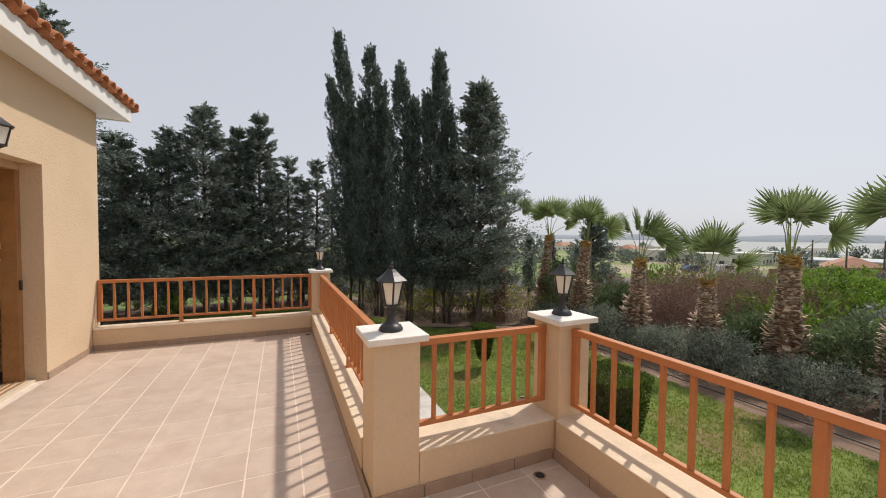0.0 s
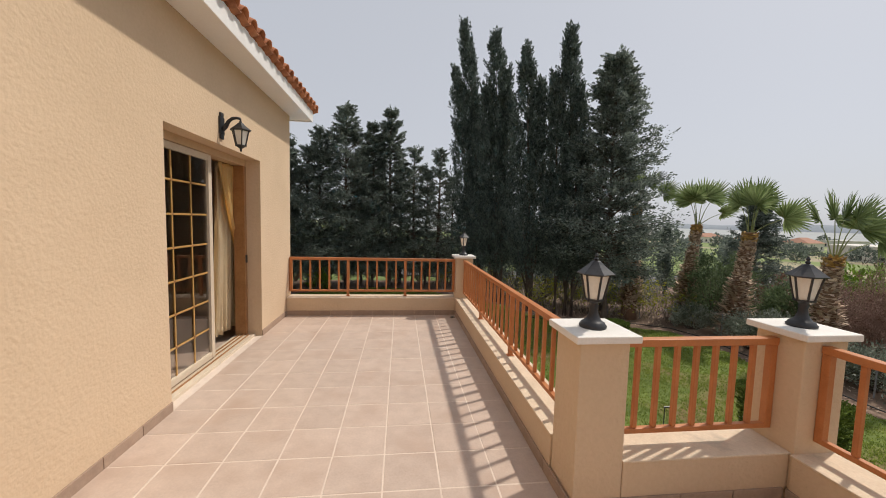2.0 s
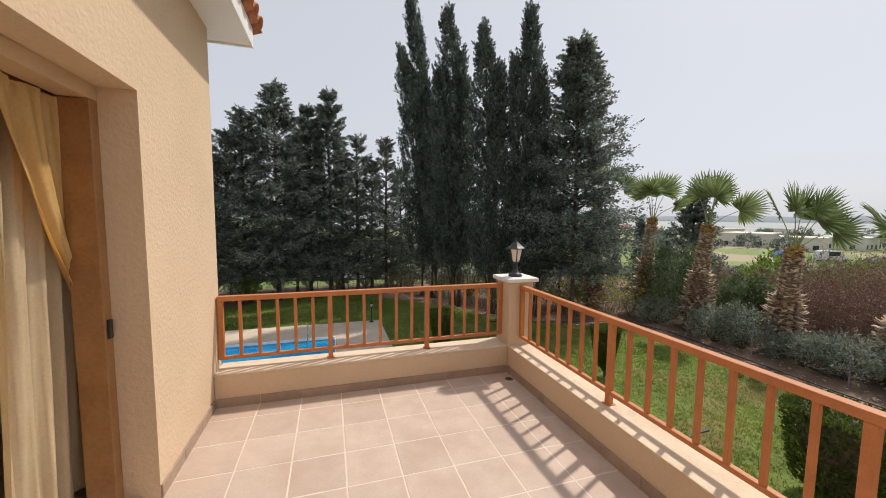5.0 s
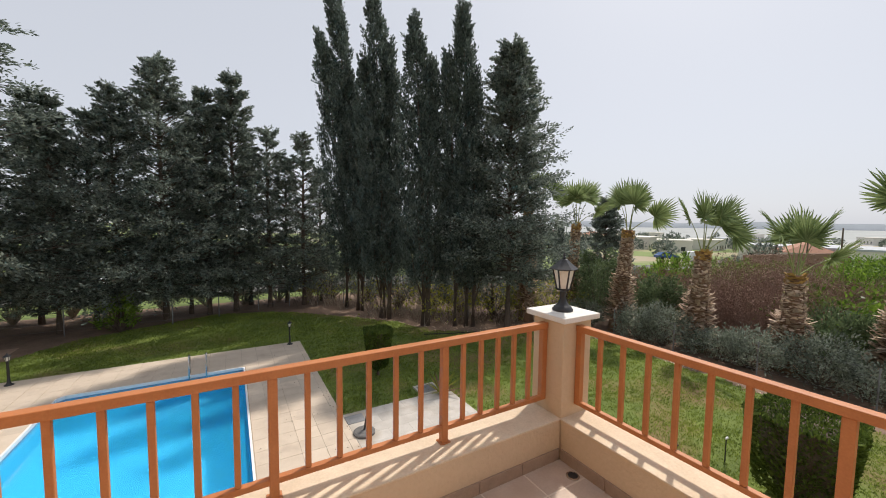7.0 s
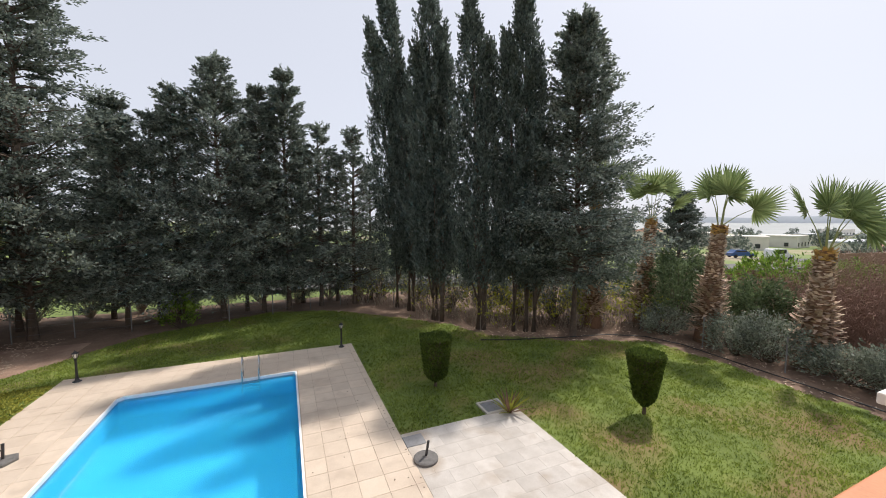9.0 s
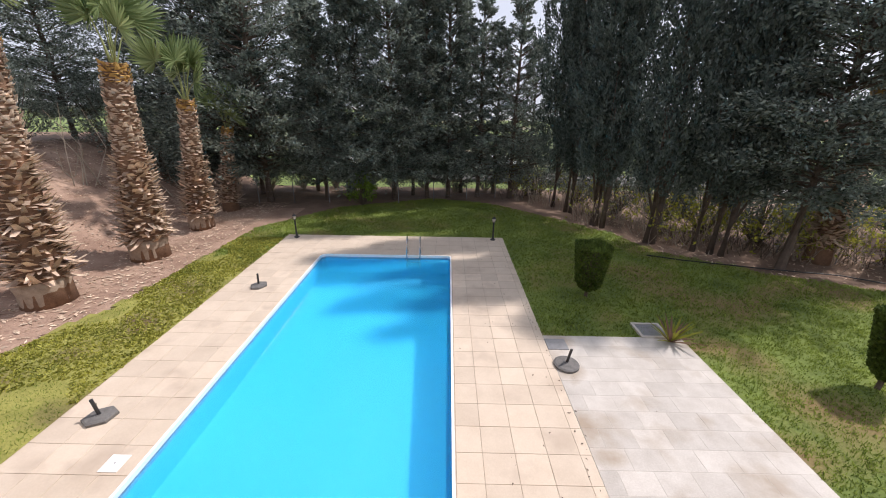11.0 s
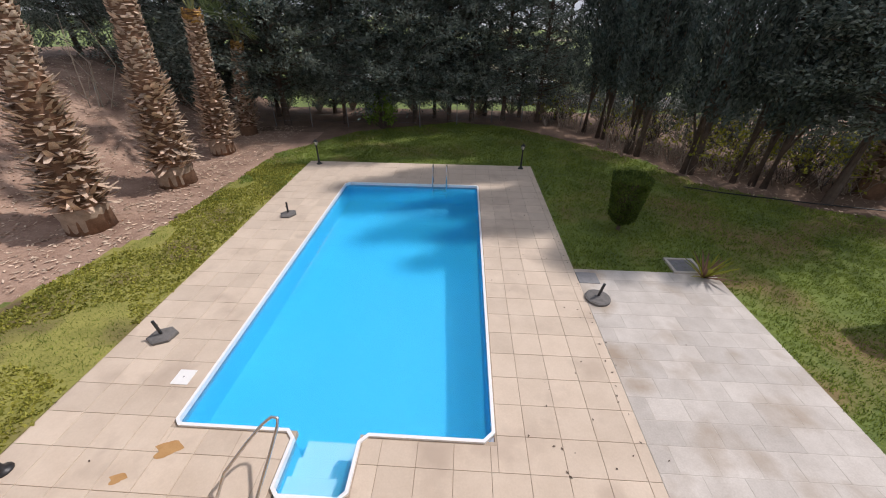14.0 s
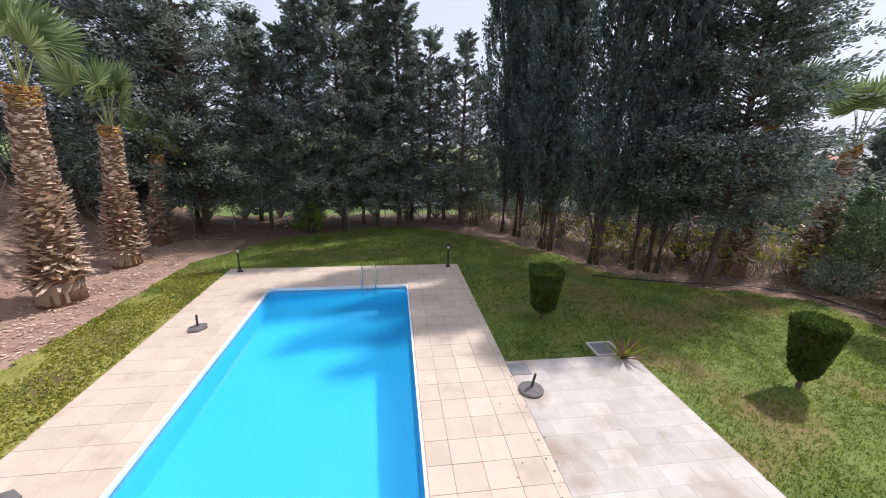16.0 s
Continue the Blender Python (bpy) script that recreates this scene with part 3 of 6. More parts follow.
wl = empty("wall_lantern", (0, 0, 0), "black hanging lantern on a curved bracket above the door", "lantern")
bm = bmesh.new()
for k, (hw, z0, z1) in enumerate(((0.032, -0.13, -0.085), (0.046, -0.085, 0.085), (0.032, 0.085, 0.125))):
    add_box(bm, 0.0, 0.018, -hw, hw, z0, z1, 0.004)
part("backplate", bm, BLACK, wl)
part("bracket", add_tube(bmesh.new(), [(0.015, 0, -0.04), (0.045, 0, -0.01), (0.075, 0, 0.045), (0.11, 0, 0.075), (0.15, 0, 0.082), (0.185, 0, 0.075)], [0.024, 0.022, 0.018, 0.016, 0.014, 0.013], 8), BLACK, wl, "", True)
lantern_body(wl, (0.185, 0, -0.185), 0.98, True)
wl.matrix_basis = pose(WALL_X, 4.10, 2.43)


# small round table by the wall
tb = empty("terrace_table", (-1.66, 0.83, 0.0), "round glass-topped garden table with a cream rim", "table")
part("tabletop", add_lathe(bmesh.new(), [(0.43, 0.70), (0.445, 0.705), (0.445, 0.712)], 40), TABLE_GLASS, tb, "obscured glass top")
bm = bmesh.new()
ring = [(0.47 * math.cos(2 * math.pi * k / 40), 0.47 * math.sin(2 * math.pi * k / 40), 0.708) for k in range(41)]
add_tube(bm, ring, 0.026, 8)
part("rim", bm, TABLE_RIM, tb, "cream plastic rim", True)
for k in range(4):
    a = math.pi / 4 + k * math.pi / 2
    part("leg", add_tube(bmesh.new(), [(0.40 * math.cos(a), 0.40 * math.sin(a), 0.69), (0.34 * math.cos(a), 0.34 * math.sin(a), 0.35), (0.42 * math.cos(a), 0.42 * math.sin(a), 0.0)], 0.016, 8), TABLE_RIM, tb)

# floor drains
for x, y in ((1.68, 1.83), (0.585, 5.955)):
    if x < 1:
        x = 0.53
    dr = empty("floor_drain", (x, y, 0.0), "small round metal floor drain in the terrace tiles", "drain", "terrace drains")
    part("ring", add_lathe(bmesh.new(), [(0.040, -0.004), (0.042, 0.004), (0.034, 0.006)], 20), STEEL, dr)
    part("grate", add_lathe(bmesh.new(), [(0.033, 0.0), (0.030, 0.007)], 20), BLACK, dr)


# ---- garden ground ----
POOL = (-5.84, -1.05, 9.74, 19.18)
DECK_X0, DECK_X1, DECK_Y1 = -8.02, 1.22, 21.45
PATIO_X1, PATIO_Y1 = 4.60, 14.22


def ground_height(x, y):
    """Level garden, a bank rising to the west, open country falling gently to the east and north."""
    bank = max(0.0, min(1.0, (-13.0 - x) / 8.0))
    h = 3.4 * bank * bank * (3 - 2 * bank) if x > -60 else 3.4
    away = max(0.0, max(x - 22, y - 40) / 120.0)
    h -= 3.2 * min(1.0, away) if x > -13 else 0
    if x < -11.5 or x > 14.5 or y > 28:
        h += 0.10 * noise.noise(Vector((x * 0.35, y * 0.35, 0.0)))
    return GROUND - 0.05 + h


def axis(lo, hi, fine_lo, fine_hi, step):
    a = list(np.arange(fine_lo, fine_hi + 0.001, step))
    v, s = fine_hi, step
    while v < hi:
        s *= 1.35
        v += s
        a.append(v)
    v, s = fine_lo, step
    while v > lo:
        s *= 1.35
        v -= s
        a.insert(0, v)
    return sorted(set([round(float(q), 3) for q in a]))


gx = sorted(set(axis(-1500, 3000, -26, 26, 1.0) + [-6.3, -0.6]))
gy = sorted(set(axis(-1500, 3000, -6, 44, 1.0) + [8.3, 19.6]))
verts = [(x, y, ground_height(x, y)) for y in gy for x in gx]
faces = []
nx = len(gx)
for j in range(len(gy) - 1):
    for i in range(nx - 1):
        cx, cy = (gx[i] + gx[i + 1]) / 2, (gy[j] + gy[j + 1]) / 2
        if -6.3 < cx < -0.6 and 8.3 < cy < 19.6:
            continue
        faces.append((j * nx + i, j * nx + i + 1, (j + 1) * nx + i + 1, (j + 1) * nx + i))
ground = raw_part("ground", verts, faces, SOIL, None)
ground.data.materials.append(FIELD)
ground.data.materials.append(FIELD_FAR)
ground.data.materials.append(MULCH)
# beyond 300 m the fields switch to the paler haze-tinted colour
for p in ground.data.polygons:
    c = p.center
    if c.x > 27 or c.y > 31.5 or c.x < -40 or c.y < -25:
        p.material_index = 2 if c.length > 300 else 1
    elif c.x < -8.5 and c.y < 26.5:
        p.material_index = 3
ground.data.polygons.foreach_set("use_smooth", [True] * len(ground.data.polygons))
tagged(ground, "bare brown soil and leaf litter running out to fields", "ground", "", "structure")

# lawn, an uneven-edged sheet just above the soil
edge_pts = [(-11.3, 12.2), (-10.3, 14.8), (-10.05, 18.8), (-9.9, 22.3), (-7.25, 26.1), (-2.05, 28.6), (1.5, 27.4), (4.6, 24.3), (6.3, 22.3), (7.1, 20.2), (9.9, 18.2), (13.2, 16.8), (13.6, 13.8), (13.3, 11.3), (13.2, 6.0), (13.0, -6.0), (2.3, -6.0), (2.3, 6.6), (-11.8, 6.6)]


def inside(x, y, poly):
    hit = False
    for (ax, ay), (bx, by) in zip(poly, poly[1:] + poly[:1]):
        if (ay > y) != (by > y) and x < (bx - ax) * (y - ay) / (by - ay) + ax:
            hit = not hit
    return hit


def on_paving(x, y, m=0.0):
    return (DECK_X0 - m < x < DECK_X1 + m and y < DECK_Y1 + m) or (x < PATIO_X1 + m and x > 0 and y < PATIO_Y1 + m)


verts, faces, index = [], [], {}
step = 0.2


def lawn_vertex(i, j):
    if (i, j) not in index:
        x, y = i * step, j * step
        index[(i, j)] = len(verts)
        verts.append((x, y, GROUND - 0.012 + 0.018 * noise.noise(Vector((x * 0.8, y * 0.8, 3.0)))))
    return index[(i, j)]


for j in range(-30, 146):
    for i in range(-62, 72):
        x, y = (i + 0.5) * step, (j + 0.5) * step
        wob = 0.35 * noise.noise(Vector((x * 0.9, y * 0.9, 9.0))) + 0.25 * noise.noise(Vector((x * 3, y * 3, 5.0)))
        if inside(x + wob, y + wob, edge_pts) and not on_paving(x, y, -0.25) and not (x < 2.3 and y < 6.6):
            faces.append((lawn_vertex(i, j), lawn_vertex(i + 1, j), lawn_vertex(i + 1, j + 1), lawn_vertex(i, j + 1)))
lawn = raw_part("lawn", verts, faces, LAWN)
lawn.data.polygons.foreach_set("use_smooth", [True] * len(lawn.data.polygons))
tagged(lawn, "mown green lawn with worn yellow patches round the pool", "lawn", "", "structure")


cv, cf, index2 = [], [], {}
for j in range(33, 104):
    for i in range(-60, -39):
        x, y = (i + 0.5) * step, (j + 0.5) * step
        wob = 0.6 * noise.noise(Vector((x * 0.6, y * 0.6, 19.0))) + 0.35 * noise.noise(Vector((x * 2.5, y * 2.5, 7.0)))
        if inside(x + wob, y + wob, edge_pts) and x < -8.02 and y < 18.5 + 4 * wob and wob > -0.42:
            ids = []
            for a, b in ((i, j), (i + 1, j), (i + 1, j + 1), (i, j + 1)):
                if (a, b) not in index2:
                    index2[(a, b)] = len(cv)
                    cv.append((a * step, b * step, GROUND + 0.012 + 0.018 * noise.noise(Vector((a * step * 0.8, b * step * 0.8, 3.0)))))
                ids.append(index2[(a, b)])
            cf.append(ids)
cover = raw_part("ground_cover", cv, cf, COVER)
cover.data.polygons.foreach_set("use_smooth", [True] * len(cf))
tagged(cover, "yellow-olive creeping ground cover between deck and palms", "ground cover", "", "structure")


def blades(name, points, mat, h, w, label):
    """Single-triangle blades, three to a tuft."""
    n = len(points)
    p = np.repeat(np.array(points), 3, axis=0) + np.random.normal(0, 0.03, (n * 3, 3)) * (1, 1, 0)
    a = np.random.uniform(0, 2 * np.pi, n * 3)
    hh = np.random.uniform(0.5, 1.2, n * 3) * h
    side = np.stack([np.cos(a), np.sin(a), np.zeros(n * 3)], 1) * w
    lean = np.random.normal(0, 0.5, (n * 3, 3)) * hh[:, None] * (1, 1, 0)
    top = p + lean + np.stack([np.zeros(n * 3), np.zeros(n * 3), hh], 1)
    v = np.stack([p - side, p + side, top], 1).reshape(-1, 3)
    f = np.arange(n * 9).reshape(-1, 3)
    ob = raw_part(name, v.tolist(), f.tolist(), mat)
    return tagged(ob, label, "grass", "", "stuff")


rng = random.Random(11)
green, dry = [], []
while len(green) < 80000:
    x, y = rng.uniform(-11, 13.6), rng.uniform(-4.0, 28.6)
    if inside(x, y, edge_pts) and not on_paving(x, y, 0.02):
        if x < -7 and y < 21 and noise.noise(Vector((x * 0.5, y * 0.5, 2.0))) > -0.25:
            if len(dry) < 40000:
                dry.append((x, y, GROUND + 0.008))
            if rng.random() < 0.75:
                continue
        green.append((x, y, GROUND - 0.02))
blades("grass", green, BLADE, 0.065, 0.013, "short green grass blades of the lawn")
blades("grass", dry, BLADE_DRY, 0.05, 0.036, "yellowish ground cover beside the pool deck")


# ---- pool ----
WL = GROUND - 0.10
px0, px1, py0, py1 = POOL
c = 0.13
BAY = (-3.96, -3.02, 8.86)
outline = [(px0 + c * 0.5, py0), (BAY[0] - c, py0), (BAY[0], py0 - c), (BAY[0], BAY[2] + c * 0.6), (BAY[0] + c * 0.6, BAY[2]), (BAY[1] - c * 0.6, BAY[2]), (BAY[1], BAY[2] + c * 0.6),
           (BAY[1], py0 - c), (BAY[1] + c, py0), (px1 - c, py0), (px1, py0 + c), (px1, py1 - c * 0.5), (px1 - c * 0.5, py1), (px0 + c, py1), (px0, py1 - c), (px0, py0 + c * 0.5)]


def depth_at(y):
    """Shallow by the steps, deep at the far end."""
    t = max(0.0, min(1.0, (y - 10.5) / 6.0))
    return -1.0 - 0.5 * t


def offset(poly, d):
    out = []
    n = len(poly)
    for i in range(n):
        p, q, r = (Vector(poly[(i + k) % n]) for k in (-1, 0, 1))
        e0, e1 = (q - p).normalized(), (r - q).normalized()
        n0, n1 = Vector((e0.y, -e0.x)), Vector((e1.y, -e1.x))
        b = (n0 + n1)
        b = b / max(0.2, b.dot(n0)) if b.length else n0
        out.append((q.x + b.x * d, q.y + b.y * d))
    return out


def ring_bm(inner, outer, z0, z1):
    bm = bmesh.new()
    n = len(inner)
    a = [bm.verts.new((*p, z1)) for p in inner]
    b = [bm.verts.new((*p, z1)) for p in outer]
    a2 = [bm.verts.new((*p, z0)) for p in inner]
    b2 = [bm.verts.new((*p, z0)) for p in outer]
    for i in range(n):
        k = (i + 1) % n
        bm.faces.new((a[i], a[k], b[k], b[i]))
        bm.faces.new((a2[k], a[k], a[i], a2[i]))
        bm.faces.new((b2[i], b2[k], b[k], b[i]))
    return bm


pool = tagged(new("swimming_pool"), "rectangular swimming pool with bright blue liner and entry steps", "swimming pool", "", "structure")
part("coping", ring_bm(outline, offset(outline, 0.05), GROUND - 0.06, GROUND + 0.035), COPING, pool, "white pool edging")
bm = bmesh.new()
n = len(outline)
top = [bm.verts.new((*p, GROUND - 0.055)) for p in outline]
low = [bm.verts.new((*p, GROUND - 0.20)) for p in outline]
for i in range(n):
    bm.faces.new((top[i], top[(i + 1) % n], low[(i + 1) % n], low[i]))
part("tile_band", bm, LINER_BAND, pool, "patterned blue band at the waterline")
bm = bmesh.new()
top = [bm.verts.new((*p, GROUND - 0.20)) for p in outline]
low = [bm.verts.new((p[0], p[1], GROUND + (depth_at(p[1]) if p[1] > py0 - 0.01 else -0.9))) for p in outline]
for i in range(n):
    bm.faces.new((top[i], top[(i + 1) % n], low[(i + 1) % n], low[i]))
ys = [py0 - 0.02, 10.5, 16.5, py1 + 0.02]
rows = [[bm.verts.new((x, y, GROUND + depth_at(y))) for x in (px0 - 0.02, px1 + 0.02)] for y in ys]
for a, b in zip(rows, rows[1:]):
    bm.faces.new((a[0], a[1], b[1], b[0]))
part("liner", bm, LINER, pool, "bright blue liner")
for k in range(3):
    z1 = GROUND - 0.30 - 0.22 * k
    y1 = BAY[2] + 0.34 * (k + 1)
    part("step", box(BAY[0] + 0.002, BAY[1] - 0.002, BAY[2] + 0.34 * k if k else BAY[2] + 0.002, y1, GROUND - 1.0, z1, 0.01), STEP_WHITE, pool, "pale pool step")
bm = bmesh.new()
bm.faces.new([bm.verts.new((*p, WL)) for p in outline])
water = part("water", bm, WATER)
water.visible_shadow = False
tagged(water, "clear still pool water", "water", "", "structure")

# steel ladder at the far end
lad = empty("pool_ladder", (0, 0, 0), "stainless steel pool ladder hooked over the far edge", "ladder")
for x in (-2.66, -2.17):
    part("stile", add_tube(bmesh.new(), [(x, py1 + 0.34, GROUND), (x, py1 + 0.34, GROUND + 0.52), (x, py1 + 0.29, GROUND + 0.66), (x, py1 + 0.16, GROUND + 0.72), (x, py1 + 0.02, GROUND + 0.66), (x, py1 - 0.06, GROUND + 0.5), (x, py1 - 0.07, GROUND - 0.9)], 0.021, 10), STEEL, lad, "", True)
for k in range(3):
    part("tread", box(-2.655, -2.175, py1 - 0.11, py1 - 0.035, GROUND - 0.14 - 0.25 * k, GROUND - 0.115 - 0.25 * k, 0.005), STEEL, lad)

# hand rail by the steps
hr = empty("grab_rail", (0, 0, 0), "bent stainless steel handrail beside the pool steps", "handrail")
part("rail", add_tube(bmesh.new(), [(-4.62, 8.68, GROUND), (-4.60, 8.72, GROUND + 0.08), (-4.52, 8.92, GROUND + 0.36), (-4.30, 9.17, GROUND + 0.60), (-4.12, 9.35, GROUND + 0.77), (-4.03, 9.43, GROUND + 0.81), (-3.96, 9.44, GROUND + 0.78), (-3.95, 9.38, GROUND + 0.70), (-4.00, 9.10, GROUND + 0.45), (-4.08, 8.70, GROUND + 0.10), (-4.10, 8.58, GROUND)], 0.022, 10), STEEL, hr, "", True)
for x, y in ((-4.62, 8.68), (-4.10, 8.58)):
    part("base_flange", add_lathe(bmesh.new(), [(0.055, 0.001), (0.055, 0.012), (0.03, 0.02)], 16, (x, y, GROUND)), PLASTIC, hr, "white base flange")

# skimmer lid and stains on the deck
sk_lid = empty("skimmer_lid", (-6.28, 10.55, GROUND), "square white plastic skimmer lid set in the deck", "lid")
part("lid", box(-0.15, 0.15, -0.15, 0.15, 0.0, 0.012, 0.004), PLASTIC, sk_lid)
part("finger_hole", add_lathe(bmesh.new(), [(0.014, 0.010), (0.013, 0.0135)], 12), PLATE, sk_lid)
for x, y, r in ((-5.72, 9.34, 0.17), (-6.12, 8.92, 0.10)):
    bm = bmesh.new()
    ring = [bm.verts.new((x + r * (1 + 0.3 * math.sin(3 * a + x) + 0.15 * math.sin(7 * a)) * math.cos(a), y + r * 0.75 * (1 + 0.25 * math.sin(2 * a)) * math.sin(a), GROUND + 0.0035)) for a in [2 * math.pi * k / 24 for k in range(24)]]
    bm.faces.new(ring)
    tagged(part("rust_stain", bm, RUST), "rusty brown stain on the pool deck", "stain", "deck stains", "structure")


# ---- garden fittings ----
def bollard(x, y, r):
    b = empty("garden_lantern_post", (x, y, GROUND), "short black garden lantern post on the pool deck", "garden light", "garden lantern posts", r)
    part("post", add_lathe(bmesh.new(), [(0.115, 0.0), (0.115, 0.02), (0.085, 0.035), (0.06, 0.06), (0.042, 0.12), (0.034, 0.30), (0.030, 0.70), (0.040, 0.72), (0.030, 0.75), (0.05, 0.78)], 14), BLACK, b, "", True)
    lantern_body(b, (0, 0, 0.78), 1.0)
    return b


post = bollard(0.77, 21.18, 0)
for x, y, r in ((-7.55, 21.12, 20), (0.80, 8.53, 40), (-7.74, 8.93, 10)):
    copy_thing(post, pose(x, y, GROUND, 0, 0, r))


def umbrella_base(x, y, r, sides, squash, tilt, label):
    u = empty("umbrella_base", (x, y, GROUND), label, "umbrella base", "umbrella bases", r)
    bm = bmesh.new()
    add_lathe(bm, [(0.27, 0.001), (0.27, 0.05), (0.235, 0.07), (0.07, 0.085), (0.05, 0.095)], sides)
    bmesh.ops.scale(bm, vec=(1, squash, 1), verts=bm.verts)
    part("weight", bm, CONCRETE, u, "dark grey concrete weight")
    part("tube", add_tube(bmesh.new(), [(0, 0, 0.08), (tilt, 0.0, 0.42)], 0.028, 12), BLACK, u)
    part("clamp_knob", add_tube(bmesh.new(), [(tilt * 0.8, 0.02, 0.26), (tilt * 0.8, 0.075, 0.26)], 0.014, 8), BLACK, u)
    return u


umbrella_base(-7.28, 11.42, 25, 6, 0.85, -0.03, "dark hexagonal concrete umbrella base with an empty tube")
umbrella_base(-6.95, 16.55, 60, 6, 0.85, 0.02, "dark hexagonal concrete umbrella base with an empty tube")
ub = umbrella_base(1.47, 13.1, 0, 28, 1.0, 0.06, "round dark umbrella base standing on the patio")

# inspection covers
for x, y, s, lab in ((1.46, 13.86, 0.30, "grey inspection cover set in the patio"), (4.0, 14.5, 0.36, "grey inspection cover with a pale concrete rim in the lawn")):
    pl = empty("inspection_cover", (x, y, GROUND), lab, "inspection cover", "inspection covers")
    part("cover", box(-s * 0.8, s * 0.8, -s * 0.7, s * 0.7, -0.02, 0.028 if s > 0.35 else 0.014, 0.004), PLATE, pl)
    if s > 0.35:
        bm = bmesh.new()
        for q in ((-s, s, -s * 0.9, -s * 0.72), (-s, s, s * 0.72, s * 0.9), (-s, -s * 0.82, -s * 0.715, s * 0.715), (s * 0.82, s, -s * 0.715, s * 0.715)):
            add_box(bm, *q, -0.04, 0.04)
        part("rim", bm, PATIO_JOINT, pl, "pale concrete rim")

# spike lights and a spray head on the lawn
def spike(x, y, h, arm):
    s = empty("spike_light", (x, y, GROUND), "thin black spike light standing in the lawn", "garden light", "spike lights")
    part("stake", add_tube(bmesh.new(), [(0, 0, -0.05), (0, 0, h)], 0.012, 6), BLACK, s)
    part("head", add_tube(bmesh.new(), [(-0.02, 0, h), (arm, 0, h + 0.01)], [0.02, 0.028], 8), BLACK if arm > 0.1 else PLASTIC, s)
    return s


spike(6.32, 8.3, 0.75, 0.30)
spike(8.2, 8.06, 0.55, 0.06)
ub2 = empty("junction_box", (6.02, 8.3, GROUND), "small white plastic junction box on the lawn", "box")
part("case", box(-0.11, 0.11, -0.09, 0.09, -0.01, 0.13, 0.01), PLASTIC, ub2)
part("lid", box(-0.12, 0.12, -0.10, 0.10, 0.131, 0.15, 0.005), PLASTIC, ub2)

# dry leaves caught in the paving joints
rng = random.Random(71)
vs, fs_ = [], []
for k in range(110):
    x = rng.choice((0.50, -0.03, 1.18, 1.03)) + rng.gauss(0, 0.09)
    y = rng.uniform(8.5, 20.5)
    if rng.random() < 0.25:
        x, y = rng.uniform(-7.8, 4.4), rng.uniform(8.5, 14.0)
        if px0 - 0.2 < x < px1 + 0.2:
            continue
    a, s_ = rng.uniform(0, 6.28), rng.uniform(0.01, 0.032)
    dx, dy = math.cos(a) * s_, math.sin(a) * s_
    i = len(vs)
    vs += [(x - dx, y - dy, GROUND + 0.004), (x + dy * 0.5, y - dx * 0.5, GROUND + 0.012), (x + dx, y + dy, GROUND + 0.006), (x - dy * 0.5, y + dx * 0.5, GROUND + 0.014)]
    fs_.append((i, i + 1, i + 2, i + 3))
tagged(raw_part("fallen_leaf_litter", vs, fs_, BARK), "dry brown leaves caught in the paving joints", "leaf litter", "", "stuff")

# white plastic table at the edge of the patio
wt = empty("garden_table", (1.95, 8.08, GROUND), "white plastic garden table on the patio", "table")
part("tabletop", add_lathe(bmesh.new(), [(0.42, 0.66), (0.45, 0.68), (0.45, 0.71), (0.43, 0.72)], 36), PLASTIC, wt)
for k in range(4):
    a = math.pi / 4 + k * math.pi / 2
    part("leg", add_tube(bmesh.new(), [(0.30 * math.cos(a), 0.30 * math.sin(a), 0.67), (0.38 * math.cos(a), 0.38 * math.sin(a), 0.0)], 0.024, 8), PLASTIC, wt)

# irrigation pipe along the lawn's edge
hose = part("irrigation_pipe", add_tube(bmesh.new(), [(6.5, 19.65, GROUND + 0.03), (7.6, 19.2, GROUND + 0.03), (10.2, 18.5, GROUND + 0.03), (12.3, 18.05, GROUND + 0.03), (13.6, 17.2, GROUND + 0.03), (14.1, 15.8, GROUND + 0.03), (14.0, 13.8, GROUND + 0.03), (13.9, 11.5, GROUND + 0.03), (13.8, 9.5, GROUND + 0.03), (13.9, 4.0, GROUND + 0.03), (13.9, -4.0, GROUND + 0.03)], 0.022, 8), PIPE, None, "", True)
tagged(hose, "black irrigation pipe lying along the edge of the lawn", "pipe")
pipe2 = part("irrigation_pipe", add_tube(bmesh.new(), [(-20.0, 17.4, GROUND + 0.62), (-17.0, 19.0, GROUND + 0.28), (-14.6, 20.2, GROUND + 0.05), (-13.4, 20.7, GROUND + 0.04)], 0.03, 8), PALE_TWIG, None, "", True)
tagged(pipe2, "pale pipe lying on the mulch behind the palms", "pipe")


# ---- plants ----
def leaf_quads(centres, dirs, length, width, seed):
    """Flat rhombic leaves; lengths and widths are arrays."""
    g = np.random.default_rng(seed)
    n = len(centres)
    d = dirs / np.linalg.norm(dirs, axis=1, keepdims=True)
    r = g.normal(size=(n, 3))
    s = np.cross(d, r)
    s /= np.linalg.norm(s, axis=1, keepdims=True) + 1e-9
    a = centres - d * length[:, None] * 0.5
    b = centres + d * length[:, None] * 0.5
    mid = centres + d * length[:, None] * -0.08
    v = np.stack([a, mid + s * width[:, None] * 0.5, b, mid - s * width[:, None] * 0.5], 1).reshape(-1, 3)
    f = np.arange(n * 4).reshape(-1, 4)
    return v, f


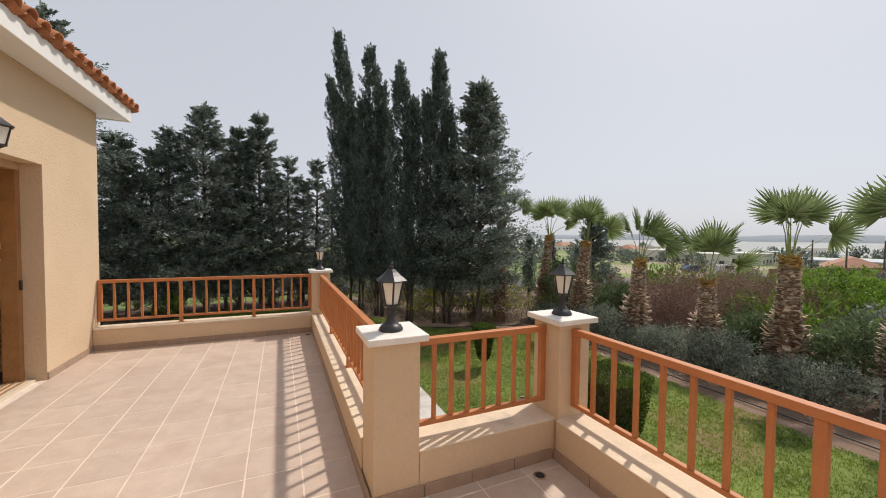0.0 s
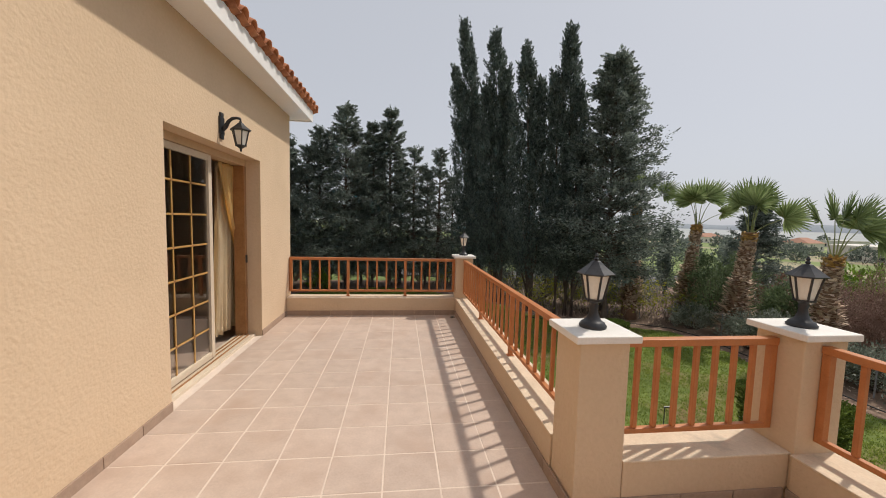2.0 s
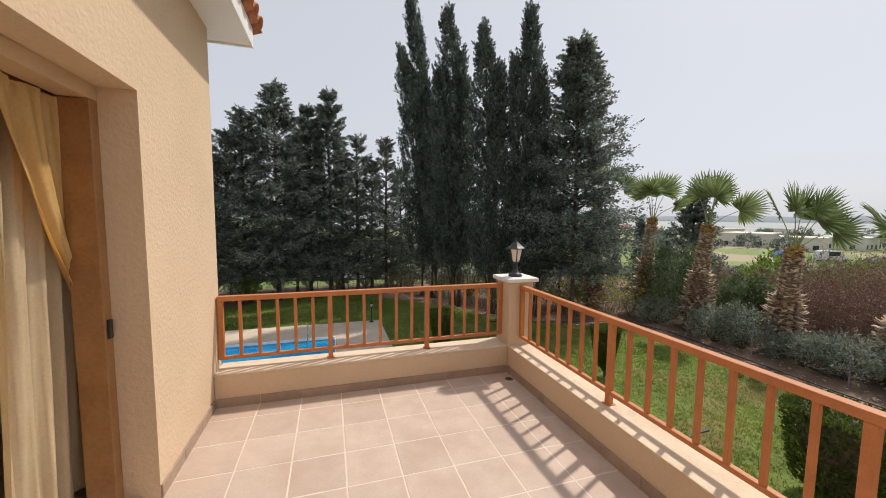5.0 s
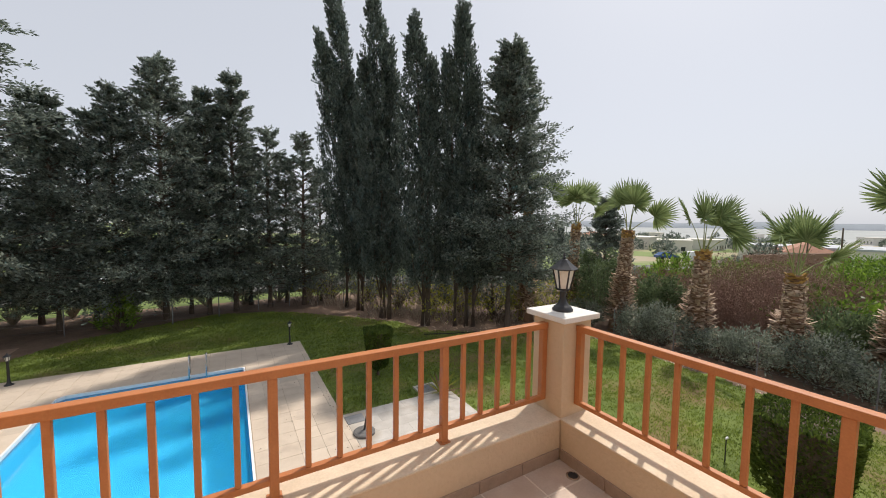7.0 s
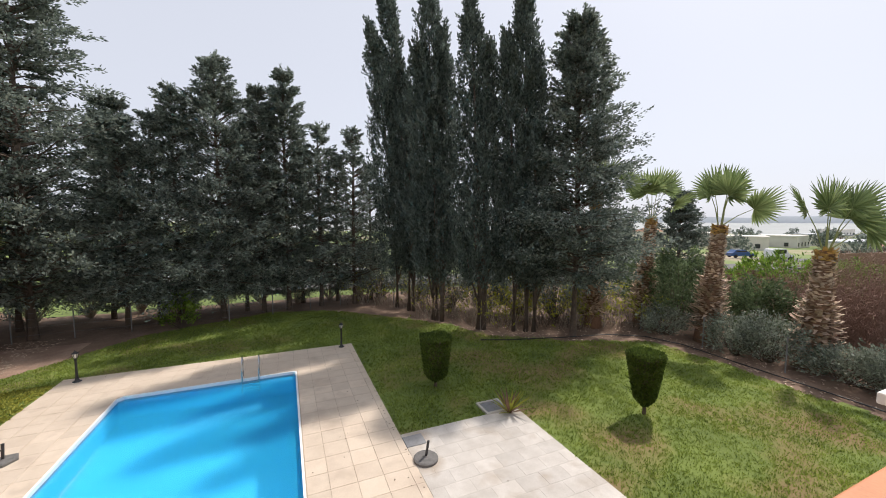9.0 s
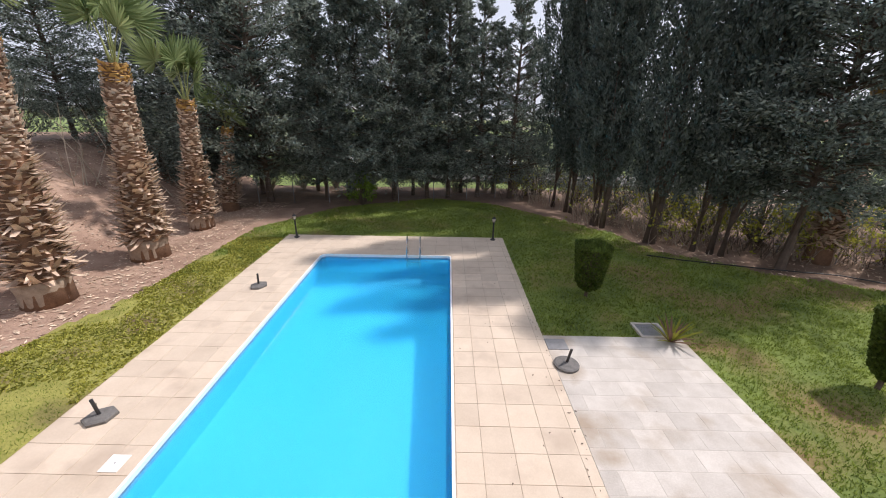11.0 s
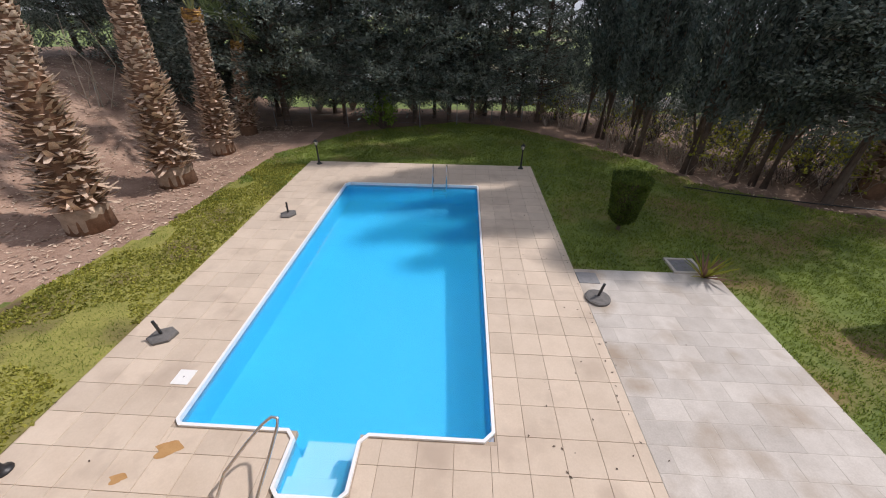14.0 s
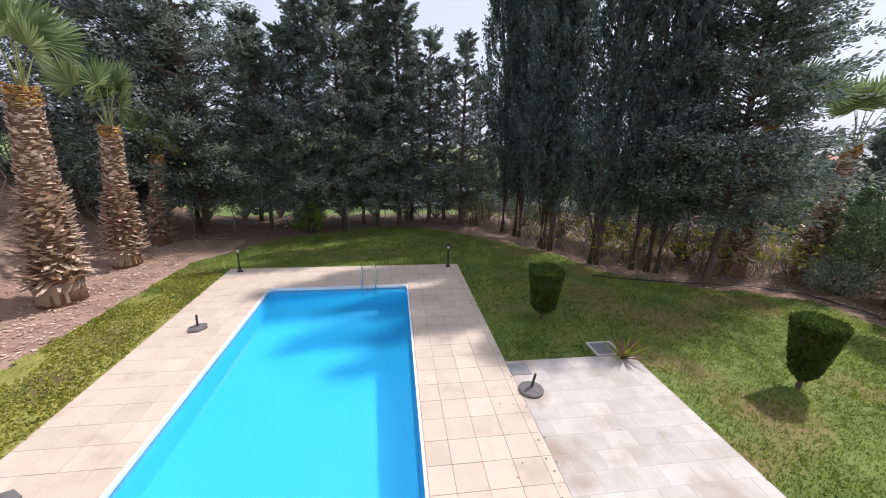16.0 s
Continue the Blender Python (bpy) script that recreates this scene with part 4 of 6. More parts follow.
def crown_part(name, v, f, mat, parent):
    me = bpy.data.meshes.new(name)
    me.vertices.add(len(v))
    me.vertices.foreach_set("co", np.ascontiguousarray(v, dtype=np.float32).ravel())
    k = f.shape[1]
    me.loops.add(f.size)
    me.loops.foreach_set("vertex_index", f.astype(np.int32).ravel())
    me.polygons.add(len(f))
    me.polygons.foreach_set("loop_start", np.arange(0, f.size, k, dtype=np.int32))
    me.polygons.foreach_set("loop_total", np.full(len(f), k, dtype=np.int32))
    me.update(calc_edges=True)
    me.materials.append(mat)
    ob = new(name, me)
    ob.parent = parent
    return ob


def plumes(base, dirs, length, radius, count, leaf, seed):
    """Spindle-shaped tufts of leaves along given axes."""
    g = np.random.default_rng(seed)
    n = len(base)
    t = g.beta(1.6, 1.5, (n, count))
    d = dirs / np.linalg.norm(dirs, axis=1, keepdims=True)
    prof = np.sin(np.pi * np.clip(t * 0.86 + 0.1, 0, 1)) ** 0.8
    off = g.normal(size=(n, count, 3)) * (prof * radius[:, None])[:, :, None] * 0.6
    c = base[:, None] + d[:, None] * (t * length[:, None])[:, :, None] + off
    ld = d[:, None] * 1.0 + off / (radius[:, None, None] + 1e-6) * 0.6 + g.normal(size=(n, count, 3)) * 0.35
    c, ld = c.reshape(-1, 3), ld.reshape(-1, 3)
    ll = leaf * g.uniform(0.6, 1.4, len(c))
    return leaf_quads(c, ld, ll, ll * 0.42, seed + 1)


def twig_mesh(name, starts, mids, ends, r, mat, parent):
    """Thin three-sided twigs, each bent once, in one mesh."""
    rings = []
    for p, k in ((starts, 1.0), (mids, 0.7), (ends, 0.25)):
        for q in range(3):
            ang = q * 2 * math.pi / 3
            rings.append(p + np.array((math.cos(ang), math.sin(ang), 0.3 * math.sin(ang + 1))) * (r * k)[:, None])
    n = len(starts)
    v = np.stack(rings, 1).reshape(-1, 3)
    quads = np.array([(a * 3 + q, a * 3 + (q + 1) % 3, a * 3 + 3 + (q + 1) % 3, a * 3 + 3 + q) for a in (0, 1) for q in range(3)])
    f = (np.arange(n)[:, None, None] * 9 + quads[None]).reshape(-1, 4)
    return crown_part(name, v, f, mat, parent)


def cypress(place, spires, seed, label, start=2.1, leaf=0.15, loose=0.0):
    """A columnar cypress: upswept plumes packed round one or more leaders, each with its own lean."""
    g = np.random.default_rng(seed)
    x0, y0, z0 = place
    tree = empty("cypress_tree", place, label, "cypress", "cypress trees")
    vs, fs, off = [], [], 0
    bm = bmesh.new()
    for i, (fx, fy, tx, ty, tz, r) in enumerate(spires):
        h = tz - z0
        count = int(30 * (h - start) * (0.55 + 0.45 * r))
        t = np.sort(g.beta(1.05, 1.0, count))
        z = start + (h - start - 0.5) * t
        lean = t ** 1.7
        ax, ay = (fx - x0) + (tx - fx) * lean, (fy - y0) + (ty - fy) * lean
        a = g.uniform(0, 2 * np.pi, count)
        prof = np.clip((t + 0.10) / 0.22, 0, 1) ** 0.6 * np.clip(1 - t, 0, 1) ** 0.62 * 1.08 + 0.05
        lump = 1 + 0.20 * np.sin(2 * a + z * 1.1 + seed + i) + (0.14 + loose) * g.normal(size=count)
        rr = r * prof * np.clip(lump, 0.35, 1.7) * g.uniform(0.08, 1.0, count) ** 0.5
        base = np.stack([ax + np.cos(a) * rr, ay + np.sin(a) * rr, z], 1)
        out = 0.30 + loose
        dirs = np.stack([np.cos(a) * out + (tx - fx) / h * lean * 2 + 0.12 * g.normal(size=count), np.sin(a) * out + 0.12 * g.normal(size=count), np.full(count, 1.0)], 1)
        ln = g.uniform(0.75, 1.45, count) * (1 - 0.35 * t)
        v, f = plumes(base - dirs * 0.15, dirs, ln, ln * 0.20 * (1 - 0.3 * t), 56, leaf, seed + 5 + i)
        vs.append(v)
        fs.append(f + off)
        off += len(v)
        add_tube(bm, [(fx - x0, fy - y0, -0.2), (fx - x0 + 0.04, fy - y0, h * 0.14), (fx - x0 + (tx - fx) * 0.2, fy - y0 + (ty - fy) * 0.2, h * 0.45), (fx - x0 + (tx - fx) * 0.75, fy - y0 + (ty - fy) * 0.75, h * 0.86)], [0.06 + 0.07 * r, 0.05 + 0.06 * r, 0.04 + 0.04 * r, 0.02], 9)
        for k in range(5):
            ang = k * 1.3 + seed + i
            add_tube(bm, [(fx - x0, fy - y0, h * (0.08 + 0.03 * k)), (fx - x0 + 0.35 * r * math.cos(ang), fy - y0 + 0.35 * r * math.sin(ang), h * (0.17 + 0.03 * k)), (fx - x0 + 0.6 * r * math.cos(ang), fy - y0 + 0.6 * r * math.sin(ang), h * (0.32 + 0.03 * k))], [0.06, 0.04, 0.015], 6)
    crown_part("crown", np.concatenate(vs), np.concatenate(fs), CYPRESS, tree)
    part("trunk", bm, BARK, tree, "", True)
    return tree


def conifer(name, h, radius, seed, label, branches=170, sparse=1.0, start=0.13, full=0.82):
    """A ragged conifer: long uneven branches rising from the trunk, each feathered with flat sprays."""
    g = np.random.default_rng(seed)
    tree = empty(name, (0, 0, 0), label, "conifer", "conifers along the fence")
    t = np.sort(g.beta(0.95, 1.0, branches))
    z = h * (start + (0.96 - start) * t)
    a = np.arange(branches) * 2.39996 + g.normal(size=branches) * 0.35
    reach = radius * (np.clip((t + 0.14) / 0.24, 0, 1) ** 0.6) * (1 - t) ** full * g.uniform(0.42, 1.30, branches) + 0.22
    rise = 0.22 + 0.55 * t + 0.14 * g.normal(size=branches)
    ca, sa = np.cos(a), np.sin(a)
    bases, dirs, lens = [], [], []
    per = 8
    for k in range(per):
        s = 0.22 + 0.78 * (k + g.uniform(0, 1, branches)) / per
        s = np.clip(s, 0, 1.0)
        side = g.normal(size=branches) * 0.20 * reach * (1.15 - s)
        bases.append(np.stack([ca * reach * s - sa * side, sa * reach * s + ca * side, z + reach * rise * s - 0.10 * reach * s * s + 0.06 * g.normal(size=branches)], 1))
        w = g.choice((-1.0, 1.0), branches) * g.uniform(0.2, 0.9, branches)
        dirs.append(np.stack([ca - sa * w, sa + ca * w, rise * 0.9 - 0.22 + 0.22 * g.normal(size=branches)], 1))
        lens.append(np.clip(reach * 0.34, 0.32, 0.85) * g.uniform(0.7, 1.35, branches))
    n_top = 16
    bases.append(np.stack([g.normal(size=n_top) * 0.05, g.normal(size=n_top) * 0.05, np.linspace(0.85, 0.975, n_top) * h], 1))
    dirs.append(np.stack([g.normal(size=n_top) * 0.7, g.normal(size=n_top) * 0.7, np.full(n_top, 1.0)], 1))
    lens.append(np.full(n_top, 0.42))
    base, dr, ln = np.concatenate(bases), np.concatenate(dirs), np.concatenate(lens)
    keep = g.random(len(base)) < sparse
    base, dr, ln = base[keep], dr[keep], ln[keep]
    v, f = plumes(base, dr, ln * 1.3, ln * 0.25, 32, 0.14, seed + 3)
    crown_part("crown", v, f, CONIFER, tree)
    bm = bmesh.new()
    add_tube(bm, [(0, 0, -0.2), (0.05, 0, h * 0.3), (-0.04, 0.03, h * 0.7), (0, 0, h * 0.98)], [0.17, 0.13, 0.07, 0.012], 8)
    for i in range(branches):
        add_tube(bm, [(0, 0, z[i]), (ca[i] * reach[i] * 0.5, sa[i] * reach[i] * 0.5, z[i] + reach[i] * (rise[i] * 0.5 - 0.025)), (ca[i] * reach[i] * 0.95, sa[i] * reach[i] * 0.95, z[i] + reach[i] * (rise[i] * 0.95 - 0.09))], [0.035, 0.02, 0.007], 4)
    part("trunk", bm, BARK, tree)
    return tree


def fan_frond(seed, droop):
    """A fan palm leaf: a stalk and a pleated fan of split segments."""
    g = random.Random(seed)
    bm = bmesh.new()
    L = 1.02
    segs = 30
    for k in range(segs):
        a = math.radians(-108 + 216 * k / (segs - 1))
        reach = L * (0.64 + 0.36 * math.cos(a * 0.9)) * g.uniform(0.86, 1.06)
        w = 0.034
        prev = None
        for j, s in enumerate((0.0, 0.45, 0.8, 1.0)):
            ww = (0.006, w * 1.25, w * 0.8, 0.002)[j]
            fall = -droop * s * s * 0.35 + 0.06 * s * s * s * g.uniform(-1.0, 1.0)
            cx, cy = math.cos(a) * reach * s, math.sin(a) * reach * s
            fold = 0.015 * (1 if k % 2 else -1) * s
            p = Vector((cx, cy, fall + fold))
            side = Vector((-math.sin(a), math.cos(a), 0)) * ww
            cur = (bm.verts.new(p - side), bm.verts.new(p + Vector((0, 0, -ww * 0.5))), bm.verts.new(p + side))
            if prev:
                bm.faces.new((prev[0], prev[1], cur[1], cur[0]))
                bm.faces.new((prev[1], prev[2], cur[2], cur[1]))
            prev = cur
    return mesh_of("fan", bm, PALM_LEAF)


FANS = [fan_frond(3, 0.05), fan_frond(7, 0.18), fan_frond(12, 0.32)]


def palm(place, top, fronds, seed, size, skirt, base_r, label, group):
    """A fan palm: trunk covered with cut leaf bases, and a few stalked fans."""
    g = random.Random(seed)
    x, y, z = place
    tree = empty("fan_palm", place, label, "palm tree", group)
    tx, ty, h = top[0] - x, top[1] - y, top[2] - z

    def centre(s):
        return Vector((tx * s ** 1.2, ty * s ** 1.2, h * s))

    def rad(s):
        return base_r * (1 - 0.50 * s ** 0.7)
    bm = bmesh.new()
    add_tube(bm, [centre(s / 10) - Vector((0, 0, 0.15 if s == 0 else 0)) for s in range(11)], [rad(s / 10) * 0.86 for s in range(11)], 14)
    part("trunk", bm, PALM_TRUNK, tree, "", True)
    if base_r > 0.6:
        part("stump", add_lathe(bmesh.new(), [(base_r * 0.80, -0.1), (base_r * 0.83, 0.05), (base_r * 0.80, 0.35), (base_r * 0.86, 0.55), (base_r * 0.80, 0.68)], 18), PALM_STUMP, tree, "smooth pale grey-brown foot of the trunk", True)
    for title, lo, hi, mat, dens in (("shaggy_bark", 0.10, 0.93, PALM_STUB, 1.0), ("fresh_bark", 0.92, 1.0, PALM_STUB_FRESH, 1.3)):
        vs, fs = [], []
        step = 0.062 / h * 1.0
        s = lo
        while s < hi:
            ringn = int(11 * dens)
            for k in range(ringn):
                a = 2 * math.pi * (k + g.random() * 0.7) / ringn + s * 40
                ss = min(1.0, s + g.uniform(-0.5, 0.5) * step)
                r = rad(ss) * 0.84
                c0 = centre(ss)
                out = Vector((math.cos(a), math.sin(a), 0))
                side = Vector((-math.sin(a), math.cos(a), 0))
                low_part = ss < 0.55
                l = g.uniform(0.16, 0.42) * (skirt * (1.2 - ss) if low_part else 0.62)
                w = g.uniform(0.06, 0.125)
                tip = out * l * (0.9 if low_part else 0.45) + Vector((0, 0, l * g.uniform(-0.3, 0.8))) + side * g.uniform(-0.03, 0.03)
                p = c0 + out * r
                i = len(vs)
                vs += [tuple(p - side * w), tuple(p + side * w), tuple(p + tip + side * w * 0.45), tuple(p + tip - side * w * 0.45), tuple(p + tip * 0.5 + out * 0.03 - Vector((0, 0, 0.02)))]
                fs += [(i, i + 1, i + 2, i + 3), (i, i + 4, i + 1), (i + 1, i + 4, i + 2), (i + 2, i + 4, i + 3), (i + 3, i + 4, i)]
            s += step
        raw_part(title, vs, fs, mat, tree, "", "stuff")
    for k in range(fronds):
        a = 2 * math.pi * k / fronds + g.uniform(-0.3, 0.3) + seed
        steep = g.uniform(1.7, 3.2) if k % 3 else g.uniform(4.0, 7.0)
        if k == 2:
            a, steep = g.uniform(-1.0, -0.4), 0.62
        stalk = size * g.uniform(0.95, 1.3)
        c0 = centre(1.0)
        d = Vector((math.cos(a), math.sin(a), steep)).normalized()
        tip = c0 + d * stalk
        pet = part("frond_stalk", add_tube(bmesh.new(), [c0 + Vector((math.cos(a), math.sin(a), 0)) * 0.08, c0 + d * stalk * 0.5 + Vector((0, 0, 0.05)), tip], [0.030, 0.018, 0.012], 5), PETIOLE, tree)
        fan = new("frond", FANS[(k + seed) % 3])
        fan.parent = pet
        q = (d * 1.0 + Vector((math.cos(a), math.sin(a), -0.1)) * 0.06).to_track_quat("X", "Z").to_matrix().to_4x4()
        fan.matrix_basis = Matrix.Translation(tip - d * 0.06) @ q @ pose(0, 0, 0, g.choice((-1, 1)) * g.uniform(20, 80), g.uniform(-8, 12), 0) @ Matrix.Scale(size * g.uniform(0.78, 0.95), 4)
    return tree


def shrub(name, place, size, count, leaf, mat, seed, label, category, group="", twigs=30, twig_mat=BARK):
    """A loose bush: branching twigs with leaf tufts at their ends."""
    g = np.random.default_rng(seed)
    b = empty(name, place, label, category, group)
    sx, sy, sz = size
    a, u = g.uniform(0, 2 * np.pi, count), g.uniform(0, 1, count)
    rr = np.sqrt(g.uniform(0.15, 1, count))
    zz = sz * (0.12 + 0.88 * u)
    prof = np.sqrt(np.clip(1 - ((u - 0.42) / 0.62) ** 2, 0.05, 1)) * (1 + 0.22 * np.sin(3 * a + seed) + 0.15 * g.normal(size=count))
    base = np.stack([np.cos(a) * rr * sx * prof, np.sin(a) * rr * sy * prof, zz * (1 + 0.12 * np.sin(2 * a + seed))], 1)
    dirs = np.stack([np.cos(a) * 0.7, np.sin(a) * 0.7, np.full(count, 0.8)], 1) + g.normal(size=(count, 3)) * 0.4
    ln = g.uniform(0.25, 0.5, count) * min(sz, 1.5) ** 0.5
    v, f = plumes(base, dirs, ln, ln * 0.42, 16, leaf, seed + 2)
    crown_part("foliage", v, f, mat, b)
    bm = bmesh.new()
    for k in range(twigs):
        i = k % count
        add_tube(bm, [(0.1 * base[i][0], 0.1 * base[i][1], -0.05), tuple(base[i] * np.array((0.6, 0.6, 0.55))), tuple(base[i])], [0.022, 0.014, 0.005], 4)
    part("branching", bm, twig_mat, b)
    return b


def topiary(place, h, r0, r1, stem, seed, label, squareness=0.0):
    """A clipped evergreen, widening to a flat top."""
    g = np.random.default_rng(seed)
    b = empty("topiary", place, label, "topiary", "clipped evergreens")
    n = 12000
    u = g.uniform(0, 1, n)
    a = g.uniform(0, 2 * np.pi, n)
    flat = g.random(n) < 0.22
    u = np.where(flat, 1.0, u)
    rr = np.where(flat, np.sqrt(g.uniform(0, 1, n)), g.uniform(0.86, 1.0, n))
    sq = 1.0 / np.maximum(np.abs(np.cos(a)), np.abs(np.sin(a)))
    shape = 1 + squareness * (np.minimum(sq, 1.3) - 1)
    prof = (r0 + (r1 - r0) * np.clip(u, 0, 1) ** 0.75) * shape * (1 + 0.06 * np.sin(5 * a + seed))
    prof = prof * np.clip((u + 0.03) / 0.16, 0.25, 1) ** 0.6
    c = np.stack([np.cos(a) * rr * prof, np.sin(a) * rr * prof, stem + (h - stem) * u + g.normal(size=n) * 0.02], 1)
    d = np.stack([np.cos(a) * (~flat) * 0.8, np.sin(a) * (~flat) * 0.8, np.where(flat, 1.0, 0.7)], 1) + g.normal(size=(n, 3)) * 0.4
    ll = g.uniform(0.05, 0.11, n)
    v, f = leaf_quads(c, d, ll, ll * 0.45, seed + 1)
    crown_part("clipped_foliage", v, f, TOPIARY, b)
    bm = bmesh.new()
    add_lathe(bm, [(0.05, -0.1), (0.045, stem), (r0 * 0.55, stem + 0.05), (r0 * 0.78 + 0.1 * (r1 - r0), stem + (h - stem) * 0.2), (r0 + (r1 - r0) * 0.52, stem + (h - stem) * 0.6), (r1 * 0.84, h - 0.05), (r1 * 0.7, h - 0.02)], 14)
    part("stem_and_core", bm, BARK, b, "dark woody stem and inner twigs")
    return b


topiary((7.62, 12.57, GROUND), 1.68, 0.18, 0.45, 0.26, 21, "clipped evergreen bush cut to a widening cup on the lawn", 0.3)
topiary((3.0, 16.3, GROUND), 1.62, 0.28, 0.46, 0.24, 22, "clipped evergreen bush cut to a narrow block on the lawn", 0.6)
topiary((8.0, 6.75, GROUND), 1.75, 0.55, 0.80, 0.10, 23, "broad clipped evergreen block beside the terrace", 0.8)

# agave-like plant by the patio corner
ag = empty("spiky_plant", (4.25, 14.05, GROUND), "small spiky plant with yellow-green blades at the patio corner", "plant")
g = random.Random(5)
for k in range(40):
    a, up = g.uniform(0, 6.28), g.uniform(0.5, 2.2)
    L = g.uniform(0.5, 0.85)
    d = Vector((math.cos(a), math.sin(a), up)).normalized()
    side = Vector((-math.sin(a), math.cos(a), 0))
    bm = bmesh.new()
    pts = [d * L * s + Vector((0, 0, -0.12 * s * s * L)) for s in (0.0, 0.35, 0.7, 1.0)]
    prev = None
    for p, w in zip(pts, (0.022, 0.032, 0.022, 0.002)):
        cur = (bm.verts.new(p - side * w), bm.verts.new(p - d.cross(side) * 0.012), bm.verts.new(p + side * w))
        if prev:
            bm.faces.new((prev[0], prev[1], cur[1], cur[0]))
            bm.faces.new((prev[1], prev[2], cur[2], cur[1]))
        prev = cur
    part("blade", bm, YELLOW_LEAF if k % 3 else SHRUB_DRY, ag)

# the tall cypress group
tall = "tall dark green columnar cypress tree"
cypress((4.9, 27.2, GROUND), [(4.9, 27.2, 3.45, 27.5, 12.9, 1.25)], 31, "dark cypress with a narrow tip leaning sideways")
cypress((5.3, 26.1, GROUND), [(5.3, 26.1, 3.85, 26.3, 15.6, 1.15), (5.5, 25.9, 4.75, 26.0, 10.6, 1.0)], 32, "tall cypress with a bent leaning tip")
cypress((6.1, 23.6, GROUND), [(6.0, 23.6, 5.4, 23.6, 13.7, 1.35), (6.2, 23.3, 6.2, 23.4, 11.4, 1.1), (5.9, 23.8, 4.9, 23.7, 10.2, 1.0)], 33, "tall dark cypress with a loose ragged outline", loose=0.14)
cypress((7.3, 21.3, GROUND), [(7.3, 21.3, 6.75, 21.5, 11.9, 1.35), (7.5, 21.2, 7.55, 21.2, 10.1, 1.1)], 34, tall)
cypress((9.2, 20.1, GROUND), [(9.2, 20.1, 8.85, 20.3, 12.6, 1.15), (8.7, 20.4, 8.15, 20.55, 10.2, 0.95), (9.5, 19.9, 9.3, 20.0, 9.6, 1.0)], 35, tall)
f1 = conifer("conifer_tree", 14.4, 2.6, 41, "broad dark green conifer beside the cypresses", 340, 1.0, 0.17, 0.74)
f1.matrix_basis = pose(10.8, 18.7, GROUND)

# the row of conifers behind the pool
k1 = conifer("conifer_tree", 13.9, 3.3, 42, "dark green conifer in the row behind the pool", 240, 1.0, 0.09)
k1.matrix_basis = pose(-4.4, 28.4, GROUND)
k2 = conifer("conifer_tree", 13.8, 2.1, 43, "slender spire-topped conifer in the row behind the pool", 200, 1.0, 0.09)
k2.matrix_basis = pose(-1.15, 29.0, GROUND)
k3 = conifer("conifer_tree", 11.1, 2.7, 44, "thin open conifer with bare gaps in the row behind the pool", 120, 0.62, 0.10)
k3.matrix_basis = pose(0.7, 29.4, GROUND)
for src, x, y, k, r in ((k1, -6.25, 28.3, 0.87, 100), (k2, -8.35, 27.9, 0.80, 60), (k1, -11.5, 27.4, 1.27, 200), (k3, 2.7, 29.2, 0.99, 140), (k3, -7.15, 28.3, 0.96, 20), (k2, -2.45, 28.9, 0.92, 200), (k1, -3.4, 29.8, 0.80, 10),
                        (k2, -9.8, 30.6, 0.86, 330), (k3, 1.8, 30.4, 0.86, 250), (k3, 3.9, 29.9, 0.8, 75), (k3, -0.3, 30.6, 0.9, 190), (k1, -14.6, 28.2, 1.05, 300), (k1, -17.6, 29.0, 0.95, 20), (k2, -12.9, 29.4, 0.9, 250), (k1, -22.0, 27.5, 0.9, 80), (k1, -25.0, 21.5, 0.8, 170), (k1, -25.5, 15.5, 0.8, 50)):
    o = copy_thing(src, pose(x, y, ground_height(x, y), 0, 0, r))
    o.scale = (k, k, k)

# fan palms
west = "row of fan palms on the bank"
palm((-12.45, 15.55, GROUND), (-12.05, 16.0, 3.3), 8, 51, 1.1, 1.25, 0.72, "fan palm with a thick trunk of shaggy cut leaf bases", west)
palm((-12.1, 18.9, GROUND), (-11.75, 19.2, 2.67), 8, 52, 1.35, 1.25, 0.74, "fan palm with a thick trunk of shaggy cut leaf bases", west)
palm((-12.4, 22.4, GROUND), (-12.0, 22.6, 1.68), 8, 53, 1.25, 1.2, 0.62, "fan palm with a thick trunk of shaggy cut leaf bases", west)
palm((-12.75, 25.4, GROUND), (-12.3, 25.7, 0.45), 8, 54, 1.1, 1.1, 0.50, "small fan palm with a shaggy trunk near the conifers", west)
east = "row of fan palms along the fence"
palm((15.9, 19.2, GROUND), (16.6, 19.4, 1.7), 6, 55, 1.35, 1.3, 0.50, "fan palm with a shaggy brown trunk and few fronds", east)
palm((15.7, 15.85, GROUND), (16.4, 15.95, 1.36), 7, 56, 1.4, 1.3, 0.55, "fan palm with a shaggy brown trunk and few fronds", east)
palm((16.1, 12.45, GROUND), (16.4, 12.45, 0.53), 6, 57, 1.35, 1.3, 0.56, "fan palm with a shaggy brown trunk and few fronds", east)
palm((16.7, 9.5, GROUND), (16.75, 9.5, -0.15), 6, 58, 1.35, 1.3, 0.56, "short fan palm with a shaggy brown trunk", east)
palm((17.2, 7.0, GROUND), (17.25, 7.0, 0.95), 7, 59, 1.35, 1.2, 0.60, "fan palm with a thick shaggy brown trunk", east)
palm((17.4, 4.2, GROUND), (17.5, 4.2, 1.3), 7, 60, 1.35, 1.2, 0.58, "fan palm with a thick shaggy brown trunk", east)
palm((12.8, 19.5, GROUND), (13.1, 19.8, 2.6), 6, 61, 1.2, 1.2, 0.50, "fan palm half hidden among the cypresses", east)


